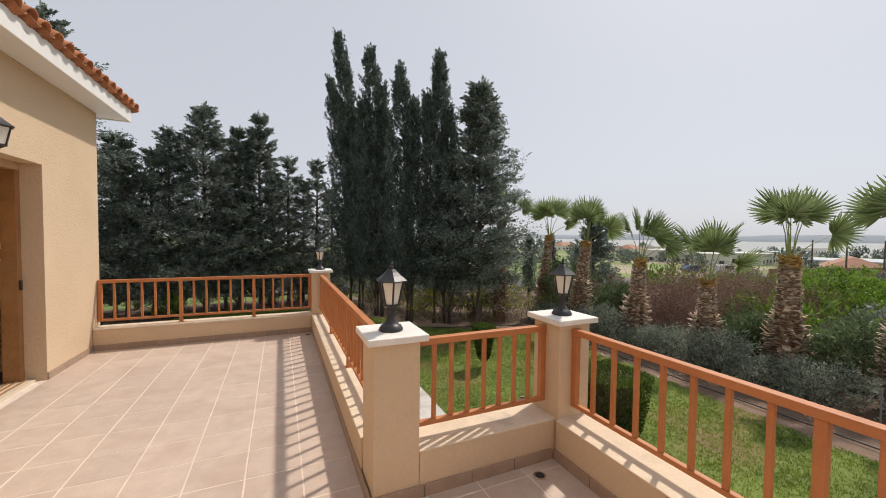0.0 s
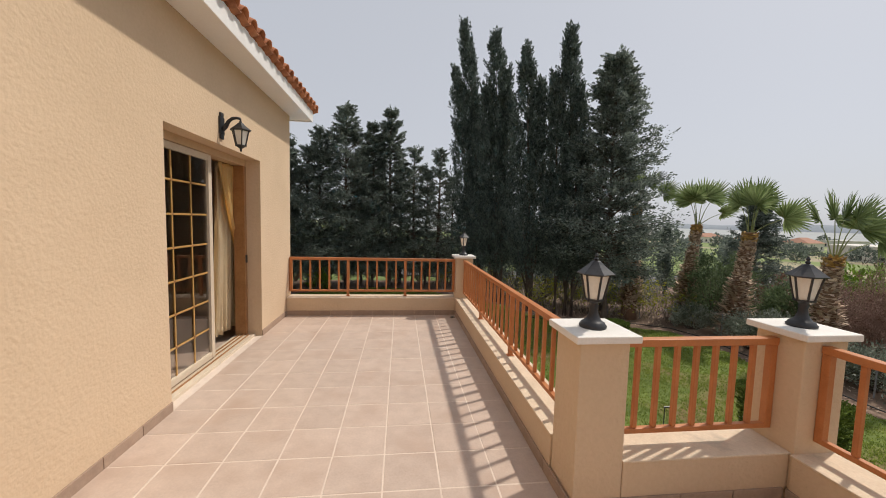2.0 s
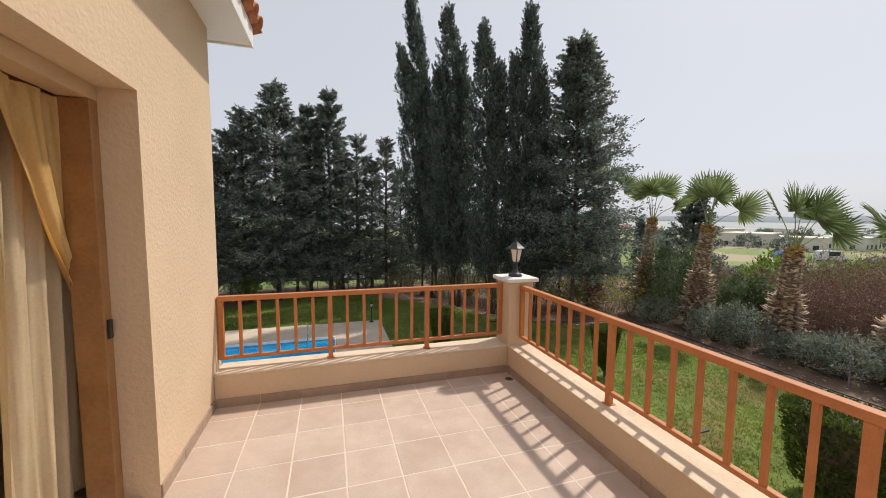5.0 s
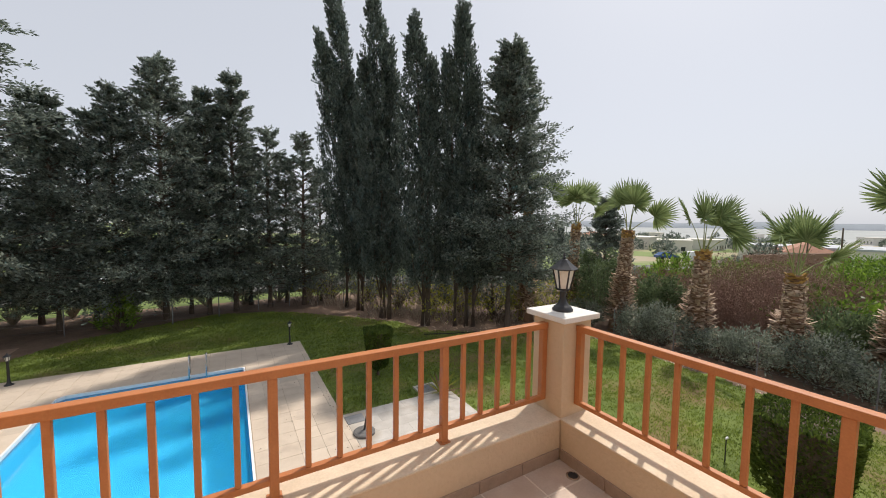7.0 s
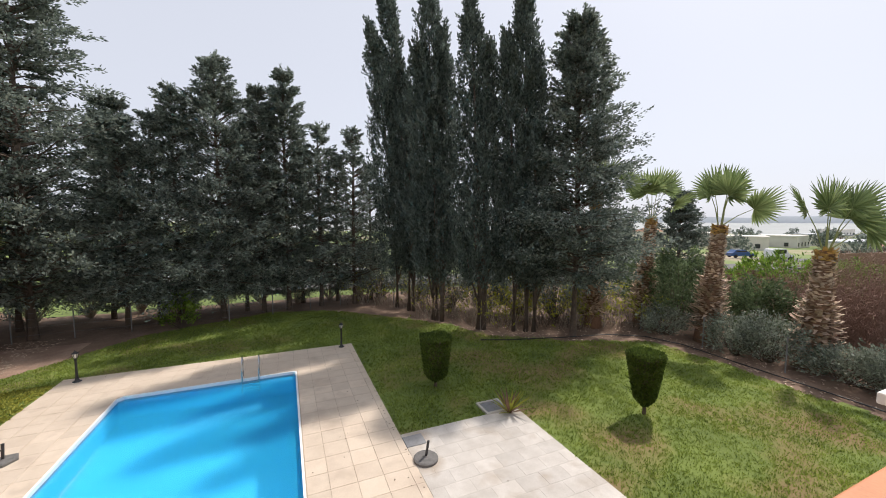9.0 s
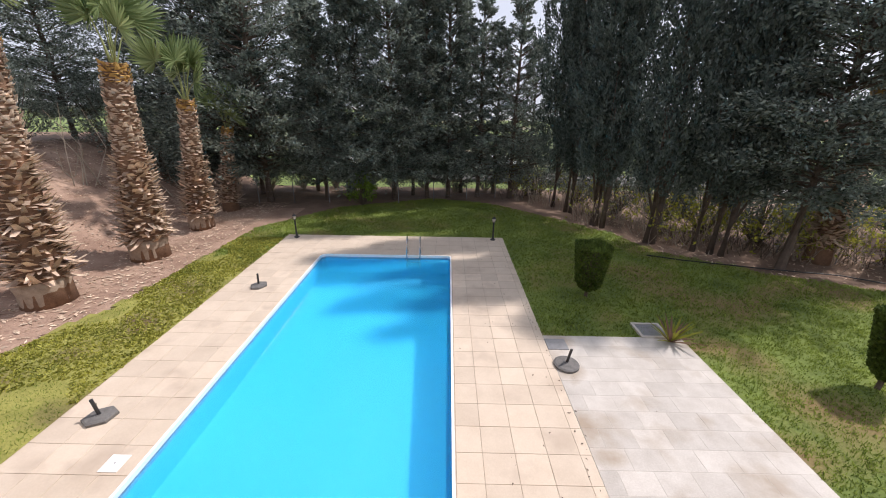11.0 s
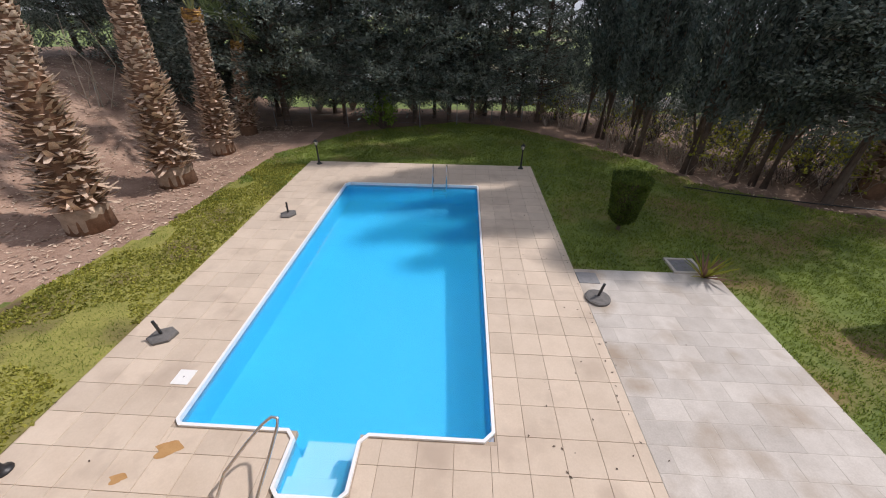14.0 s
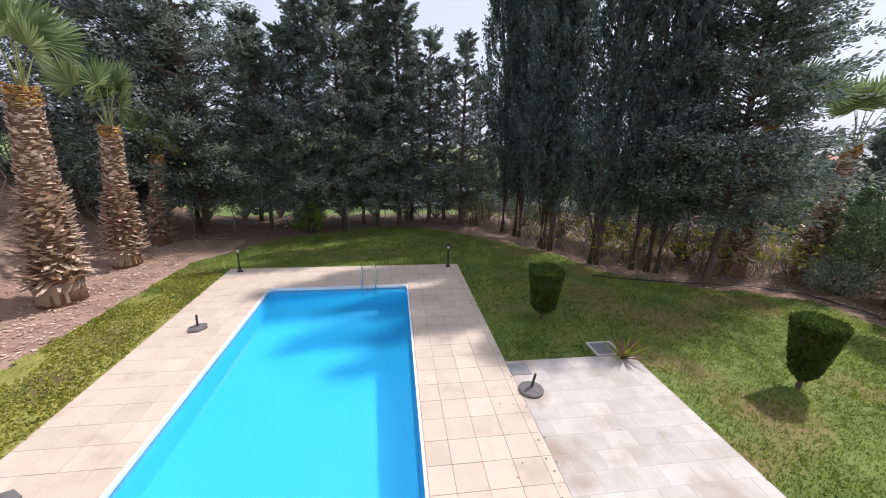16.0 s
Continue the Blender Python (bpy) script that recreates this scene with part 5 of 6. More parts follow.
# shrubs below the trees and along the fence
def twiggy(name, place, size, stems, seed, label, category, group, mat, leaf_mat, leaves, leaf=0.08, r=0.011):
    """Leafless tangled scrub: arching stems with side twigs, and a few leaves."""
    g = np.random.default_rng(seed)
    b = empty(name, place, label, category, group)
    sx, sy, sz = size
    st = np.stack([g.normal(size=stems) * sx * 0.45, g.normal(size=stems) * sy * 0.45, np.full(stems, -0.05)], 1)
    a = g.uniform(0, 2 * np.pi, stems)
    hh = sz * g.uniform(0.35, 1.05, stems)
    en = st + np.stack([np.cos(a) * sx * g.uniform(0.1, 0.8, stems), np.sin(a) * sy * g.uniform(0.1, 0.8, stems), hh], 1)
    mi = (st + en) / 2 + g.normal(size=(stems, 3)) * np.array((0.16, 0.16, 0.10)) * sz * 0.5
    S, M, E, R = [st], [mi], [en], [np.full(stems, r)]
    for lo, lng, rk in ((0.3, 0.42, 0.6), (0.5, 0.34, 0.5), (0.7, 0.28, 0.45), (0.85, 0.22, 0.4)):
        u = g.uniform(lo, 1.0, (stems, 1))
        p = np.where(u < 0.5, st + (mi - st) * u * 2, mi + (en - mi) * (u - 0.5) * 2)
        q = p + (g.normal(size=(stems, 3)) * np.array((1, 1, 0.6)) + np.array((0, 0, 0.35))) * lng * sz * 0.35
        S.append(p)
        E.append(q)
        M.append((p + q) / 2 + g.normal(size=(stems, 3)) * 0.05)
        R.append(np.full(stems, r * rk))
    S, M, E, R = (np.concatenate(k) for k in (S, M, E, R))
    twig_mesh("branching", S, M, E, R, mat, b)
    if leaves:
        i = g.integers(0, len(E), leaves)
        c = E[i] + g.normal(size=(leaves, 3)) * 0.07
        ll = leaf * g.uniform(0.6, 1.4, leaves)
        v, f = leaf_quads(c, g.normal(size=(leaves, 3)) + np.array((0, 0, 0.4)), ll, ll * 0.55, seed + 1)
        crown_part("foliage", v, f, leaf_mat, b)
    return b


for k, (x, y, s) in enumerate(((3.2, 29.6, 0.9), (4.0, 28.6, 0.9), (5.6, 27.4, 1.0), (6.7, 25.2, 1.0), (7.6, 23.2, 1.0), (6.3, 24.2, 0.8), (8.8, 22.0, 1.1), (9.9, 21.2, 1.1), (8.2, 21.6, 0.9), (11.0, 20.4, 1.1), (12.2, 19.9, 1.0), (13.6, 19.4, 1.1), (14.7, 18.9, 0.9))):
    twiggy("thicket", (x, y, GROUND), (1.3, 1.1, 2.0 * s), 42, 100 + k, "tangled bare twigs with a few yellow-green leaves", "thicket", "thickets under the trees", BARK if k % 3 == 0 else PALE_TWIG, YELLOW_LEAF, 420 if k > 5 else 160, 0.13, 0.013)
for k, (x, y, sx, sz) in enumerate(((4.6, 30.2, 1.5, 2.3), (6.6, 28.4, 1.4, 2.1), (7.9, 25.9, 1.4, 2.4), (9.3, 24.1, 1.5, 2.2), (10.7, 22.8, 1.5, 2.6), (12.2, 21.6, 1.5, 2.2), (14.0, 21.2, 1.4, 2.0))):
    shrub("dark_bush", (x, y, GROUND), (sx, sx, sz * 1.45), 430, 0.12, CONIFER, 260 + k, "dense dark bush behind the cypress trunks", "shrub", "bushes behind the cypresses", 60)
for k, (x, y) in enumerate(((14.9, 17.2), (15.1, 14.4), (15.3, 13.4), (15.4, 11.3), (15.5, 10.3), (15.6, 8.4), (15.8, 7.3), (15.7, 5.6), (15.8, 3.0), (15.4, 0.5))):
    shrub("grey_shrub", (x, y, GROUND), (0.85, 1.0, 0.95 + 0.22 * (k % 3)), 260, 0.10, SHRUB_GREY, 130 + k, "grey-green shrub along the wire fence", "shrub", "fence shrubs")
for k, (x, y, sx, sz) in enumerate(((16.7, 17.8, 1.3, 3.3), (18.9, 21.0, 1.8, 2.6), (17.7, 14.9, 1.0, 2.3), (18.2, 8.4, 1.3, 1.9), (18.6, 5.4, 1.5, 2.1), (18.9, 2.6, 1.5, 2.0))):
    shrub("dull_shrub", (x, y, GROUND), (sx * 1.1, sx * 1.1, sz), 520, 0.14, SHRUB_DULL, 160 + k, "leafy dull green bush beyond the fence", "shrub", "bushes beyond the fence")
for k, (x, y, sx, sz) in enumerate(((28.5, 9.6, 2.4, 3.3), (31.5, 6.2, 2.8, 3.6), (33.0, 10.6, 2.6, 3.4), (29.0, 3.0, 2.6, 3.3), (27.0, 5.8, 2.0, 2.9), (34.0, 2.0, 2.8, 3.5), (26.8, 0.4, 2.2, 3.0))):
    shrub("green_shrub", (x, y, ground_height(x, y)), (sx * 1.1, sx * 1.1, sz), 620, 0.17, SHRUB_GREEN, 170 + k, "leafy bright green fruit bush beyond the scrub", "shrub", "green bushes beyond the scrub")
for k, (x, y, sx, sz) in enumerate(((18.6, 12.6, 1.5, 3.2), (20.6, 13.0, 1.9, 4.1), (19.6, 10.8, 1.6, 3.7), (21.6, 11.2, 1.9, 4.0), (20.2, 15.2, 1.7, 2.9), (18.2, 10.4, 1.2, 2.8), (22.6, 14.4, 1.8, 3.2), (24.6, 12.6, 2.0, 3.8), (23.4, 9.4, 1.7, 3.2), (27.0, 13.4, 2.2, 3.8))):
    twiggy("dry_shrub", (x, y, GROUND), (sx, sx, sz), 240, 180 + k, "reddish brown leafless scrub beyond the fence", "shrub", "scrub beyond the fence", RED_TWIG, SHRUB_DRY, 700, 0.09, 0.012)
for k, (x, y, sx, sz) in enumerate(((-15.2, 26.9, 1.6, 2.8), (-17.2, 26.8, 1.7, 3.0), (-19.4, 27.0, 1.9, 3.2), (-21.8, 24.2, 1.9, 3.4), (-22.6, 20.8, 2.0, 3.2), (-22.8, 17.0, 2.0, 3.2), (-22.4, 13.2, 2.0, 3.0))):
    shrub("dark_shrub", (x, y, ground_height(x, y)), (sx, sx, sz), 380, 0.12, CONIFER, 200 + k, "dark twiggy bush on the bank behind the palms", "shrub", "bushes on the bank", 60)
for k, (x, y, sz) in enumerate(((-17.2, 22.4, 3.6), (-18.6, 18.6, 3.4), (-15.6, 24.6, 2.4))):
    twiggy("bare_tree", (x, y, ground_height(x, y)), (1.0, 1.0, sz), 9, 215 + k, "small bare grey-branched tree on the bank", "tree", "bare trees on the bank", PALE_TWIG, YELLOW_LEAF, 0, 0.1, 0.03)
shrub("young_palm_shrub", (-6.0, 27.0, GROUND), (0.7, 0.7, 1.5), 60, 0.16, SHRUB_GREEN, 231, "young green plant at the foot of the conifers", "shrub")
for k in range(9):
    x = -13.0 + k * 2.05
    y = 30.6 + (k % 3) * 0.5
    shrub("hedge_bush", (x, y, GROUND), (1.05, 0.8, 1.7 + 0.5 * (k * 7 % 3)), 190, 0.11, CONIFER, 240 + k, "low dark bush at the foot of the conifers", "shrub", "bushes under the conifers", 40, PALE_TWIG)

# dark conifers and small cypresses in the field beyond
ff = conifer("conifer_tree", 7.4, 2.0, 71, "dark conifer standing in the field beyond the palms", 150, 0.9, 0.05)
ff.matrix_basis = pose(24.6, 23.2, ground_height(24.6, 23.2))
for k, (x, y, h) in enumerate(((22.0, 25.5, 5.6), (27.0, 27.5, 4.6), (20.4, 26.5, 5.6))):
    z = ground_height(x, y)
    cypress((x, y, z), [(x, y, x, y, z + h, 0.5)], 72 + k, "small dark cypress beyond the palms", 0.3)

# wire fence with posts
fence = empty("wire_fence", (0, 0, 0), "low wire fence with thin metal posts behind the lawn", "fence")
line = [(-12.0, 27.0), (-8.0, 27.2), (-4.0, 27.2), (0.0, 28.8), (3.6, 29.6), (6.4, 27.0), (8.8, 23.0), (12.0, 20.3), (14.6, 18.2), (14.75, 15.4), (14.7, 12.6), (14.8, 9.8), (14.9, 7.0), (15.0, 4.0), (15.0, 0.0), (15.0, -5.0)]
pts = []
for (ax, ay), (bx, by) in zip(line, line[1:]):
    n = max(1, round(math.hypot(bx - ax, by - ay) / 2.2))
    pts += [(ax + (bx - ax) * k / n, ay + (by - ay) * k / n) for k in range(n)]
for x, y in pts:
    part("post", add_tube(bmesh.new(), [(x, y, GROUND - 0.1), (x, y, GROUND + 1.25)], 0.024, 6), PLATE, fence)
for z in (0.25, 0.6, 0.95, 1.2):
    part("wire", add_tube(bmesh.new(), [(x, y, GROUND + z) for x, y in pts], 0.004, 4), PLATE, fence)

# leaf litter and stones on the bare soil
rng = random.Random(17)
vs, fs_ = [], []
for k in range(15000):
    if rng.random() < 0.75:
        x, y = rng.uniform(-22, -10.2), rng.uniform(9, 27)
    else:
        x, y = rng.uniform(4, 15), rng.uniform(8, 25)
    if inside(x, y, edge_pts):
        continue
    z = ground_height(x, y) + 0.02
    a, s = rng.uniform(0, 6.28), rng.uniform(0.02, 0.10)
    dx, dy = math.cos(a) * s, math.sin(a) * s
    i = len(vs)
    vs += [(x - dx, y - dy, z), (x + dy * 0.35, y - dx * 0.35, z + 0.02), (x + dx, y + dy, z + rng.uniform(0, 0.05)), (x - dy * 0.35, y + dx * 0.35, z + 0.01)]
    fs_.append((i, i + 1, i + 2, i + 3))
lit = raw_part("leaf_litter", vs, fs_, PALM_STUB)
tagged(lit, "dry leaf litter scattered over the bare soil", "leaf litter", "", "stuff")


# ---- the country beyond ----
def house(x, y, w, d, h, turn, flat, label, mat=FAR_WALL, group="far houses"):
    z = ground_height(x, y) - 0.3
    b = empty("house", (x, y, z), label, "house", group, turn)
    part("wall_body", box(-w / 2, w / 2, -d / 2, d / 2, 0, h), mat, b)
    if flat:
        part("roof", box(-w / 2 - 0.2, w / 2 + 0.2, -d / 2 - 0.2, d / 2 + 0.2, h, h + 0.35), mat if flat == 1 else FAR_GREY, b)
    else:
        bm = bmesh.new()
        p = [bm.verts.new(q) for q in ((-w / 2 - 0.4, -d / 2 - 0.4, h), (w / 2 + 0.4, -d / 2 - 0.4, h), (w / 2 + 0.4, d / 2 + 0.4, h), (-w / 2 - 0.4, d / 2 + 0.4, h), (-w / 4, 0, h + d * 0.24), (w / 4, 0, h + d * 0.24))]
        for f in ((0, 1, 5, 4), (2, 3, 4, 5), (1, 2, 5), (3, 0, 4), (3, 2, 1, 0)):
            bm.faces.new([p[i] for i in f])
        part("roof", bm, FAR_ROOF, b)
    floors = max(1, int(h // 2.9))
    for fl in range(floors):
        for k in range(max(2, int(w // 3.2))):
            wx = -w / 2 + (k + 0.5) * w / max(2, int(w // 3.2))
            for sy in (-1, 1):
                part("window", box(wx - 0.55, wx + 0.55, sy * d / 2 - 0.06, sy * d / 2 + 0.06, fl * 2.9 + 0.95, fl * 2.9 + 2.15), DARK_WINDOW, b)
        for k in range(max(1, int(d // 3.6))):
            wy = -d / 2 + (k + 0.5) * d / max(1, int(d // 3.6))
            for sx in (-1, 1):
                part("window", box(sx * w / 2 - 0.06, sx * w / 2 + 0.06, wy - 0.55, wy + 0.55, fl * 2.9 + 0.95, fl * 2.9 + 2.15), DARK_WINDOW, b)
    return b


def polar(az, dist):
    return 0.0 + dist * math.sin(radians(az)), 4.0 + dist * math.cos(radians(az))


for az, dist, w, d, h, turn, flat, label in (
        (57.5, 150, 18, 12, 4.4, 20, 1, "flat-roofed sandy villa in the fields"), (62.0, 135, 12, 9, 3.8, 30, 1, "flat-roofed cream villa in the fields"),
        (65.5, 165, 14, 10, 4.0, 10, 1, "flat-roofed pale villa in the fields"), (68.5, 190, 18, 10, 4.0, 40, 2, "pale house with a grey roof"),
        (71.5, 120, 18, 10, 3.6, 15, 2, "long pale building with a grey roof"), (76.5, 120, 20, 12, 3.7, 8, 2, "long low grey-white shed beyond the scrub"),
        (74.5, 105, 10, 8, 2.8, 25, 0, "low house with a hipped terracotta roof"), (81.0, 105, 18, 12, 3.8, 5, 2, "long low grey-white shed beyond the scrub"),
        (84.0, 120, 18, 10, 4.2, 30, 1, "flat-roofed white building beyond the fields"), (89.0, 150, 18, 10, 4.2, 10, 1, "flat-roofed white building beyond the fields"), (94.0, 110, 16, 10, 4.0, 0, 2, "pale house with a grey roof"),
        (52.0, 210, 12, 9, 3.6, 15, 0, "far white villa with a terracotta roof"), (47.0, 240, 14, 9, 3.6, 35, 0, "far white villa with a terracotta roof"), (43.0, 260, 13, 9, 3.6, 5, 0, "far white villa with a terracotta roof"),
        (55.0, 280, 16, 10, 3.6, 0, 1, "far flat-roofed white building"), (60.0, 320, 18, 10, 3.8, 20, 1, "far flat-roofed white building"), (70.0, 330, 18, 10, 3.8, 0, 1, "far flat-roofed white building"),
        (80.0, 300, 18, 10, 3.8, 30, 1, "far flat-roofed white building"), (87.0, 340, 18, 10, 3.8, 10, 1, "far flat-roofed white building"), (38.0, 300, 16, 10, 3.6, 10, 1, "far flat-roofed white building")):
    x, y = polar(az, dist)
    house(x, y, w, d, h, turn, flat, label)
x, y = polar(74.0, 82)
brown = part("garden_wall", box(-13, 13, -0.2, 0.2, -0.5, 2.6), FAR_BROWN)
brown.matrix_basis = pose(x, y, ground_height(x, y), 0, 0, -12)
tagged(brown, "long brown boundary wall beyond the scrub", "wall")
x, y = polar(66, 88)
road = part("road", box(-70, 70, -2.6, 2.6, -0.1, 0.16), ASPHALT)
road.matrix_basis = pose(x, y, ground_height(x, y), 0, 0, -25)
tagged(road, "pale grey road crossing the fields", "road", "", "structure")
road2 = part("road", box(-60, 60, -2.4, 2.4, -0.1, 0.12), ASPHALT)
road2.matrix_basis = pose(-5, 37.5, GROUND, 0, 0, -8)
tagged(road2, "pale grey road behind the conifers", "road", "", "structure")


def car(x, y, z, turn, paint, label, van=False):
    c = empty("parked_car", (x, y, z), label, "car", "parked cars", turn)
    h = 1.9 if van else 1.42
    prof = [(-2.1, 0.35), (-2.15, 0.8), (-2.0, h * 0.95), (-1.7, h), (0.6, h), (1.15, 0.98), (2.05, 0.82), (2.15, 0.4)] if van else [(-2.05, 0.35), (-2.1, 0.85), (-1.75, 0.95), (-1.2, h), (0.35, h), (1.05, 0.95), (1.95, 0.82), (2.1, 0.4)]
    bm = bmesh.new()
    a = [bm.verts.new((px, -0.84 + (0.12 if pz > 1.0 else 0), pz)) for px, pz in prof]
    b = [bm.verts.new((px, 0.84 - (0.12 if pz > 1.0 else 0), pz)) for px, pz in prof]
    n = len(prof)
    for i in range(n):
        bm.faces.new((a[i], a[(i + 1) % n], b[(i + 1) % n], b[i]))
    bm.faces.new(a)
    bm.faces.new(list(reversed(b)))
    part("body", bm, paint, c)
    for sy in (-1, 1):
        part("side_window", box(-1.2, 0.55, sy * 0.79 - 0.03, sy * 0.79 + 0.03, 1.0, h - 0.1, 0.01), DARK_WINDOW, c)
    for wx in (-1.3, 1.3):
        for sy in (-1, 1):
            w = part("wheel", add_tube(bmesh.new(), [(wx, sy * 0.70, 0.31), (wx, sy * 0.87, 0.31)], 0.31, 16), RUBBER, c)
    return c


x, y = polar(64.5, 86)
car(x, y, ground_height(x, y) + 0.16, -20, CAR_WHITE, "white van parked by the road", True)
x, y = polar(61.0, 84)
car(x, y, ground_height(x, y) + 0.16, -28, CAR_BLUE, "blue car parked by the road")
car(3.2, 37.6, GROUND + 0.12, -8, CAR_WHITE, "white car parked behind the conifers")
car(-6.0, 38.9, GROUND + 0.12, 172, CAR_WHITE, "white car parked behind the conifers")
car(-11.5, 39.6, GROUND + 0.12, -8, CAR_WHITE, "white van parked behind the conifers", True)

# bushes and trees dotted over the fields
scrub = [shrub("field_bush", (30, 18, ground_height(30, 18)), (1.8, 1.8, 1.9), 150, 0.2, SHRUB_GREEN, 310, "leafy green bush in rough ground beyond the garden", "shrub", "field bushes", 12),
         shrub("field_bush", (28, 12, ground_height(28, 12)), (1.9, 1.9, 2.0), 170, 0.16, SHRUB_DRY, 311, "brown leafless bush in rough ground beyond the garden", "shrub", "field bushes", 60, PALE_TWIG),
         shrub("field_bush", (33, 14, ground_height(33, 14)), (1.7, 1.7, 1.7), 150, 0.16, SHRUB_GREY, 312, "grey-green bush in rough ground beyond the garden", "shrub", "field bushes", 12)]
rng = random.Random(91)
for k in range(64):
    x, y = rng.uniform(21, 46), rng.uniform(-8, 24)
    o = copy_thing(scrub[k % 3], pose(x, y, ground_height(x, y), 0, 0, rng.uniform(0, 360)))
    s = rng.uniform(0.7, 1.35)
    o.scale = (s, s, s * rng.uniform(0.8, 1.1))
far_bush = shrub("field_tree", (40, 40, ground_height(40, 40)), (2.2, 2.2, 3.4), 150, 0.3, CONIFER, 300, "round dark tree in the fields", "tree", "field trees", 10)
rng = random.Random(33)
for k in range(110):
    az, dist = rng.uniform(33, 100), rng.uniform(60, 330)
    x, y = polar(az, dist)
    o = copy_thing(far_bush, pose(x, y, ground_height(x, y), 0, 0, rng.uniform(0, 360)))
    s = rng.uniform(0.5, 1.3) * (0.8 if dist < 90 else 1.2)
    o.scale = (s, s, s * rng.uniform(0.8, 1.2))
for k in range(3):
    x, y = polar(72 + 2.6 * k, 84)
    p = part("utility_pole", add_tube(bmesh.new(), [(0, 0, -0.3), (0, 0, 7.0)], [0.14, 0.10], 8), BARK)
    p.matrix_basis = pose(x, y, ground_height(x, y))
    tagged(p, "wooden utility pole beside the sheds", "pole", "utility poles")
# long low hills on the horizon, their haze painted as a near-white colour
bm = bmesh.new()
prev = None
for k in range(121):
    az = -60 + k * 2.0
    d = 2600
    x, y = d * math.sin(radians(az)), d * math.cos(radians(az))
    h = 26 + 26 * noise.noise(Vector((az * 0.06, 0, 1))) + 8 * noise.noise(Vector((az * 0.4, 0, 2)))
    cur = (bm.verts.new((x, y, -40)), bm.verts.new((x, y, h)), bm.verts.new((x * 1.3, y * 1.3, -40)))
    if prev:
        bm.faces.new((prev[0], cur[0], cur[1], prev[1]))
        bm.faces.new((prev[1], cur[1], cur[2], prev[2]))
    prev = cur
tagged(part("backdrop_hills", bm, HILL), "low hills on the horizon, coloured near white for haze", "hills", "", "structure")


# ---- paving, piece by piece ----
def tile_mesh(name, w, d, t, mat, bevel=0.004):
    """A slab with chamfered upper edges."""
    bm = bmesh.new()
    lo = [bm.verts.new((sx * w / 2, sy * d / 2, -t)) for sx, sy in ((-1, -1), (1, -1), (1, 1), (-1, 1))]
    mid = [bm.verts.new((sx * w / 2, sy * d / 2, -bevel)) for sx, sy in ((-1, -1), (1, -1), (1, 1), (-1, 1))]
    hi = [bm.verts.new((sx * (w / 2 - bevel), sy * (d / 2 - bevel), 0)) for sx, sy in ((-1, -1), (1, -1), (1, 1), (-1, 1))]
    for a, b in ((lo, mid), (mid, hi)):
        for k in range(4):
            bm.faces.new((a[k], a[(k + 1) % 4], b[(k + 1) % 4], b[k]))
    bm.faces.new(hi)
    return mesh_of(name, bm, mat)


cache = {}
rng = random.Random(2)


def lay(parent, x0, x1, y0, y1, z, gap, mat, title, t=0.011, lift=0.0008):
    w, d = round(x1 - x0 - gap, 3), round(y1 - y0 - gap, 3)
    if w < 0.03 or d < 0.03:
        return None
    key = (title, w, d)
    if key not in cache:
        cache[key] = tile_mesh(title, w, d, t, mat, 0.003)
    ob = new(title, cache[key])
    ob.parent = parent
    ob.matrix_basis = pose((x0 + x1) / 2, (y0 + y1) / 2, z + rng.uniform(-lift, lift), rng.uniform(-0.05, 0.05), rng.uniform(-0.05, 0.05))
    return ob


P, X0, Y0 = 0.337, -0.072, 3.888
xs = [WALL_X] + [X0 + P * k for k in range(-6, 7) if WALL_X + 0.02 < X0 + P * k < 1.90] + [1.90]
ys = [Y0 + P * k for k in range(-16, 7)]
ys = [v for v in ys if v < 6.12] + [6.13]
for xa, xb in zip(xs, xs[1:]):
    for ya, yb in zip(ys, ys[1:]):
        if xa > 0.59 and yb > 1.97:
            if ya < 1.93:
                lay(floor, xa, xb, ya, 1.95, 0.0, 0.007, TILE, "floor_tile")
            continue
        xe = min(xb, 0.60) if ya > 1.90 and xa < 0.6 else xb
        lay(floor, xa, xe, ya, yb, 0.0, 0.007, TILE, "floor_tile")

pool_hole = offset(outline, 0.03)


def slab_base(name, x0, x1, y0, y1, mat, label, hole=None, sunk=0.010):
    bm = bmesh.new()
    if hole:
        hx0, hx1, hy0, hy1 = hole
        for q in ((x0, hx0, y0, y1), (hx1, x1, y0, y1), (hx0, hx1, y0, hy0), (hx0, hx1, hy1, y1)):
            add_box(bm, *q, GROUND - 0.12, GROUND - 0.010)
    else:
        add_box(bm, x0, x1, y0, y1, GROUND - 0.12, GROUND - sunk)
    return structure(name, bm, mat, label, "paving")


deck = slab_base("pavement_pool_deck", DECK_X0, DECK_X1, 6.41, DECK_Y1, DECK_JOINT, "sandy beige square paving slabs round the pool", (px0 - 0.04, px1 + 0.04, BAY[2] - 0.04, py1 + 0.04))
# bed beside the step bay
bm = bmesh.new()
add_box(bm, px0 - 0.04, BAY[0] - 0.01, BAY[2] - 0.04, py0 - 0.01, GROUND - 0.12, GROUND - 0.010)
add_box(bm, BAY[1] + 0.01, px1 + 0.04, BAY[2] - 0.04, py0 - 0.01, GROUND - 0.12, GROUND - 0.010)
part("deck_bed", bm, DECK_JOINT, deck)

DP = 0.528
dxs = [DECK_X0] + [DECK_X1 - 0.19 - DP * k for k in range(17, -1, -1) if DECK_X1 - 0.19 - DP * k > DECK_X0 + 0.1] + [DECK_X1]
dys = [11.94 + DP * k for k in range(-11, 18)]
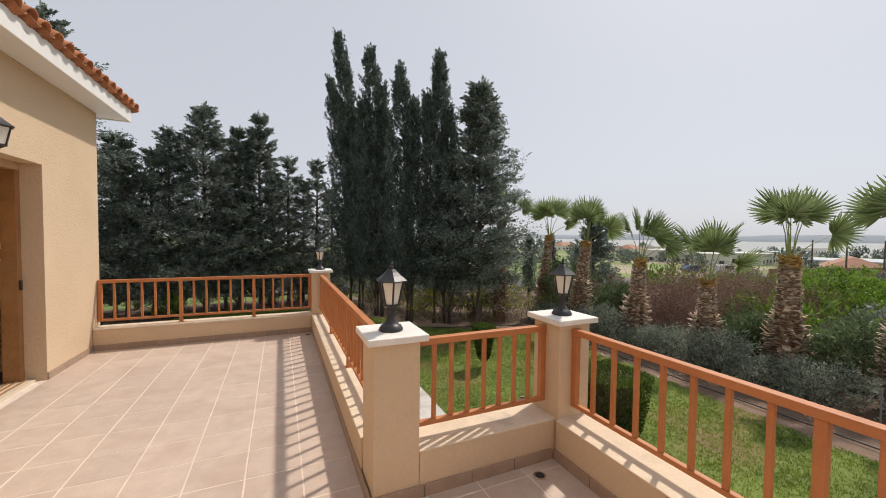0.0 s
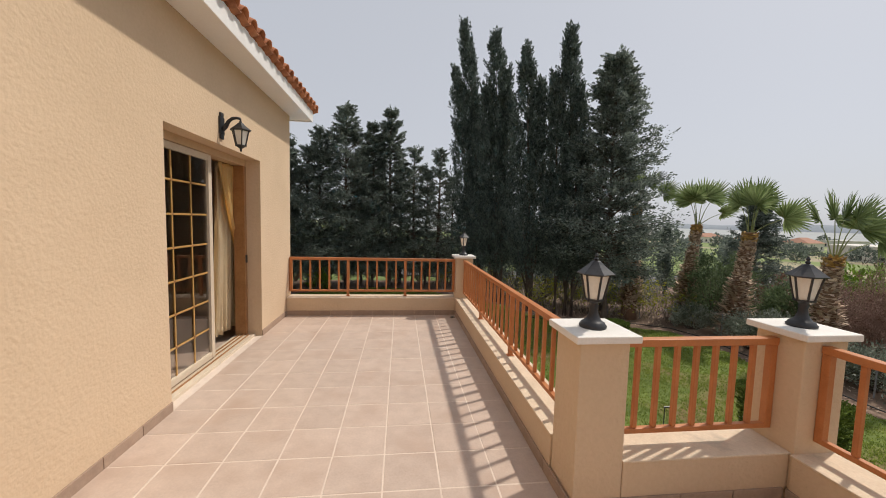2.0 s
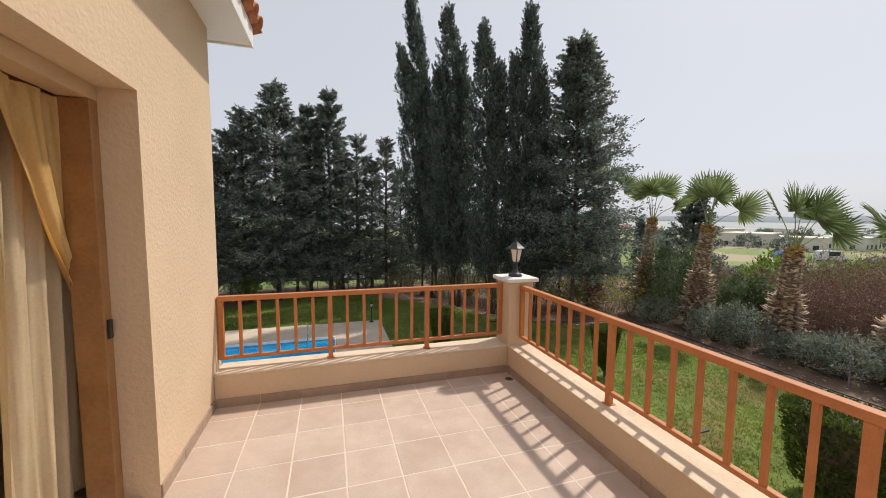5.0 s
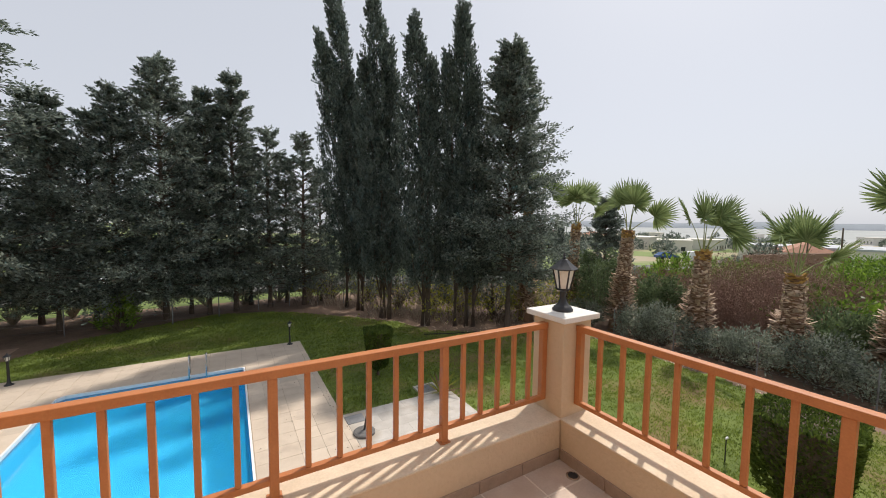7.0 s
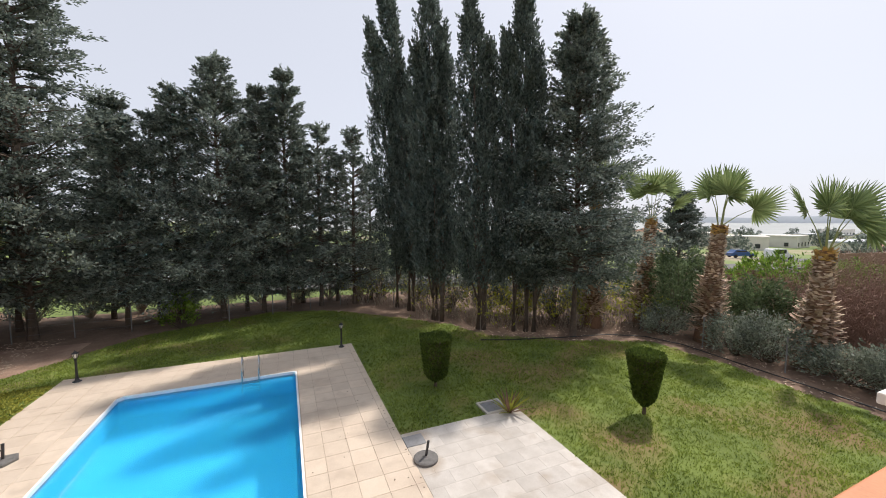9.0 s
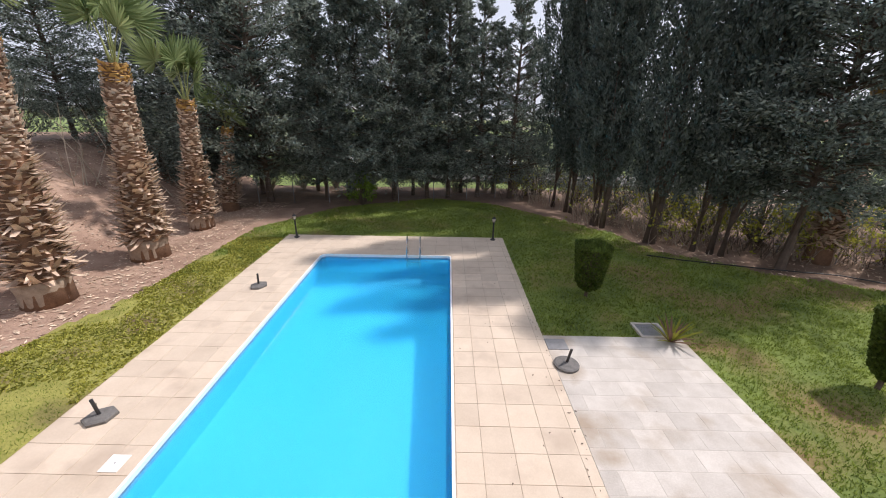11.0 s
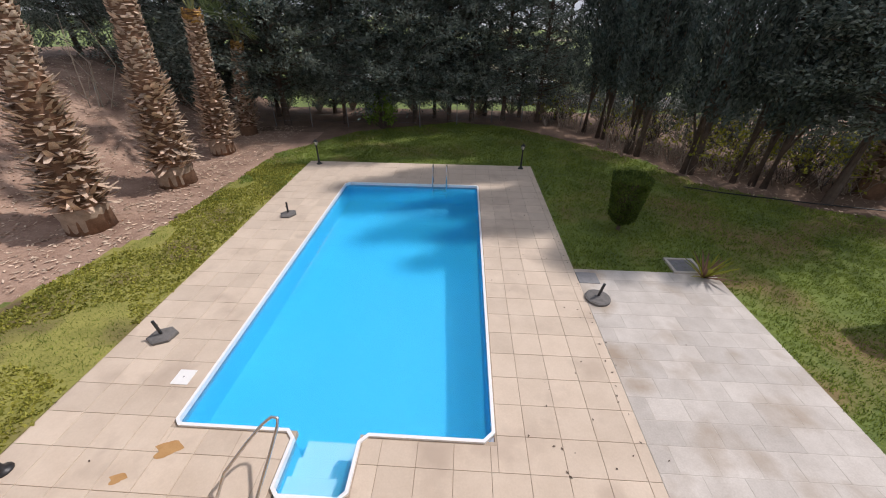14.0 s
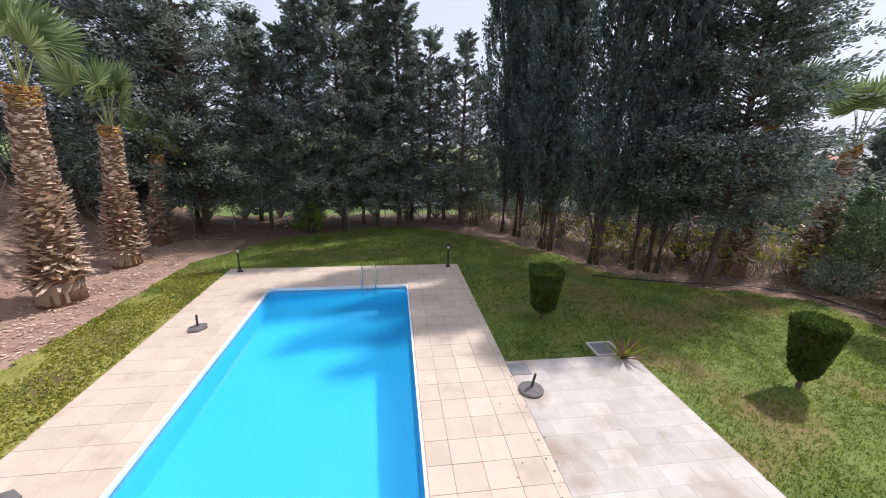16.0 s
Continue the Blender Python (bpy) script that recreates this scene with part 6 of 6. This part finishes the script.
dys = [6.41] + [v for v in dys if 6.5 < v < DECK_Y1 - 0.05] + [DECK_Y1]
far_v, far_f = [], []


def pieces(xa, xb, ya, yb):
    """What is left of one slab outside the pool."""
    zones = [(px0 - 0.07, px1 + 0.07, py0 - 0.07, py1 + 0.07), (BAY[0] - 0.07, BAY[1] + 0.07, BAY[2] - 0.07, py0)]
    todo = [(xa, xb, ya, yb)]
    for zx0, zx1, zy0, zy1 in zones:
        out = []
        for a, b, c_, d_ in todo:
            if b <= zx0 or a >= zx1 or d_ <= zy0 or c_ >= zy1:
                out.append((a, b, c_, d_))
                continue
            if a < zx0:
                out.append((a, zx0, c_, d_))
            if b > zx1:
                out.append((zx1, b, c_, d_))
            m0, m1 = max(a, zx0), min(b, zx1)
            if c_ < zy0:
                out.append((m0, m1, c_, zy0))
            if d_ > zy1:
                out.append((m0, m1, zy1, d_))
        todo = out
    return todo


for xa, xb in zip(dxs, dxs[1:]):
    for ya, yb in zip(dys, dys[1:]):
        for q in pieces(xa, xb, ya, yb):
            if 7.6 < q[2] < 17.5:
                lay(deck, *q, GROUND, 0.006, DECK, "paving_slab", 0.012, 0.0015)
            elif q[1] - q[0] > 0.03 and q[3] - q[2] > 0.03:
                i = len(far_v)
                e = 0.005
                z = GROUND + rng.uniform(-0.001, 0.001)
                far_v += [(q[0] + e, q[2] + e, z), (q[1] - e, q[2] + e, z), (q[1] - e, q[3] - e, z), (q[0] + e, q[3] - e, z)]
                far_v += [(x_, y_, GROUND - 0.012) for x_, y_, _ in far_v[i:i + 4]]
                far_f += [(i, i + 1, i + 2, i + 3)] + [(i + k, i + 4 + k, i + 4 + (k + 1) % 4, i + (k + 1) % 4) for k in range(4)]
raw_part("far_paving_slabs", far_v, far_f, DECK, deck, "", "stuff")

patio = slab_base("pavement_patio", DECK_X1 + 0.002, PATIO_X1, 6.41, PATIO_Y1, PATIO_JOINT, "greyish weathered stone patio beside the pool deck", None, 0.003)
PX, PY = 0.565, 0.40
j = 0
y = PATIO_Y1
while y > 6.9:
    x = DECK_X1 + 0.004 - (PX / 2 if j % 2 else 0.0)
    while x < PATIO_X1 - 0.01:
        lay(patio, max(x, DECK_X1 + 0.004), min(x + PX, PATIO_X1), y - PY, y, GROUND, 0.004, PATIO, "patio_slab", 0.012, 0.001)
        x += PX
    y -= PY
    j += 1
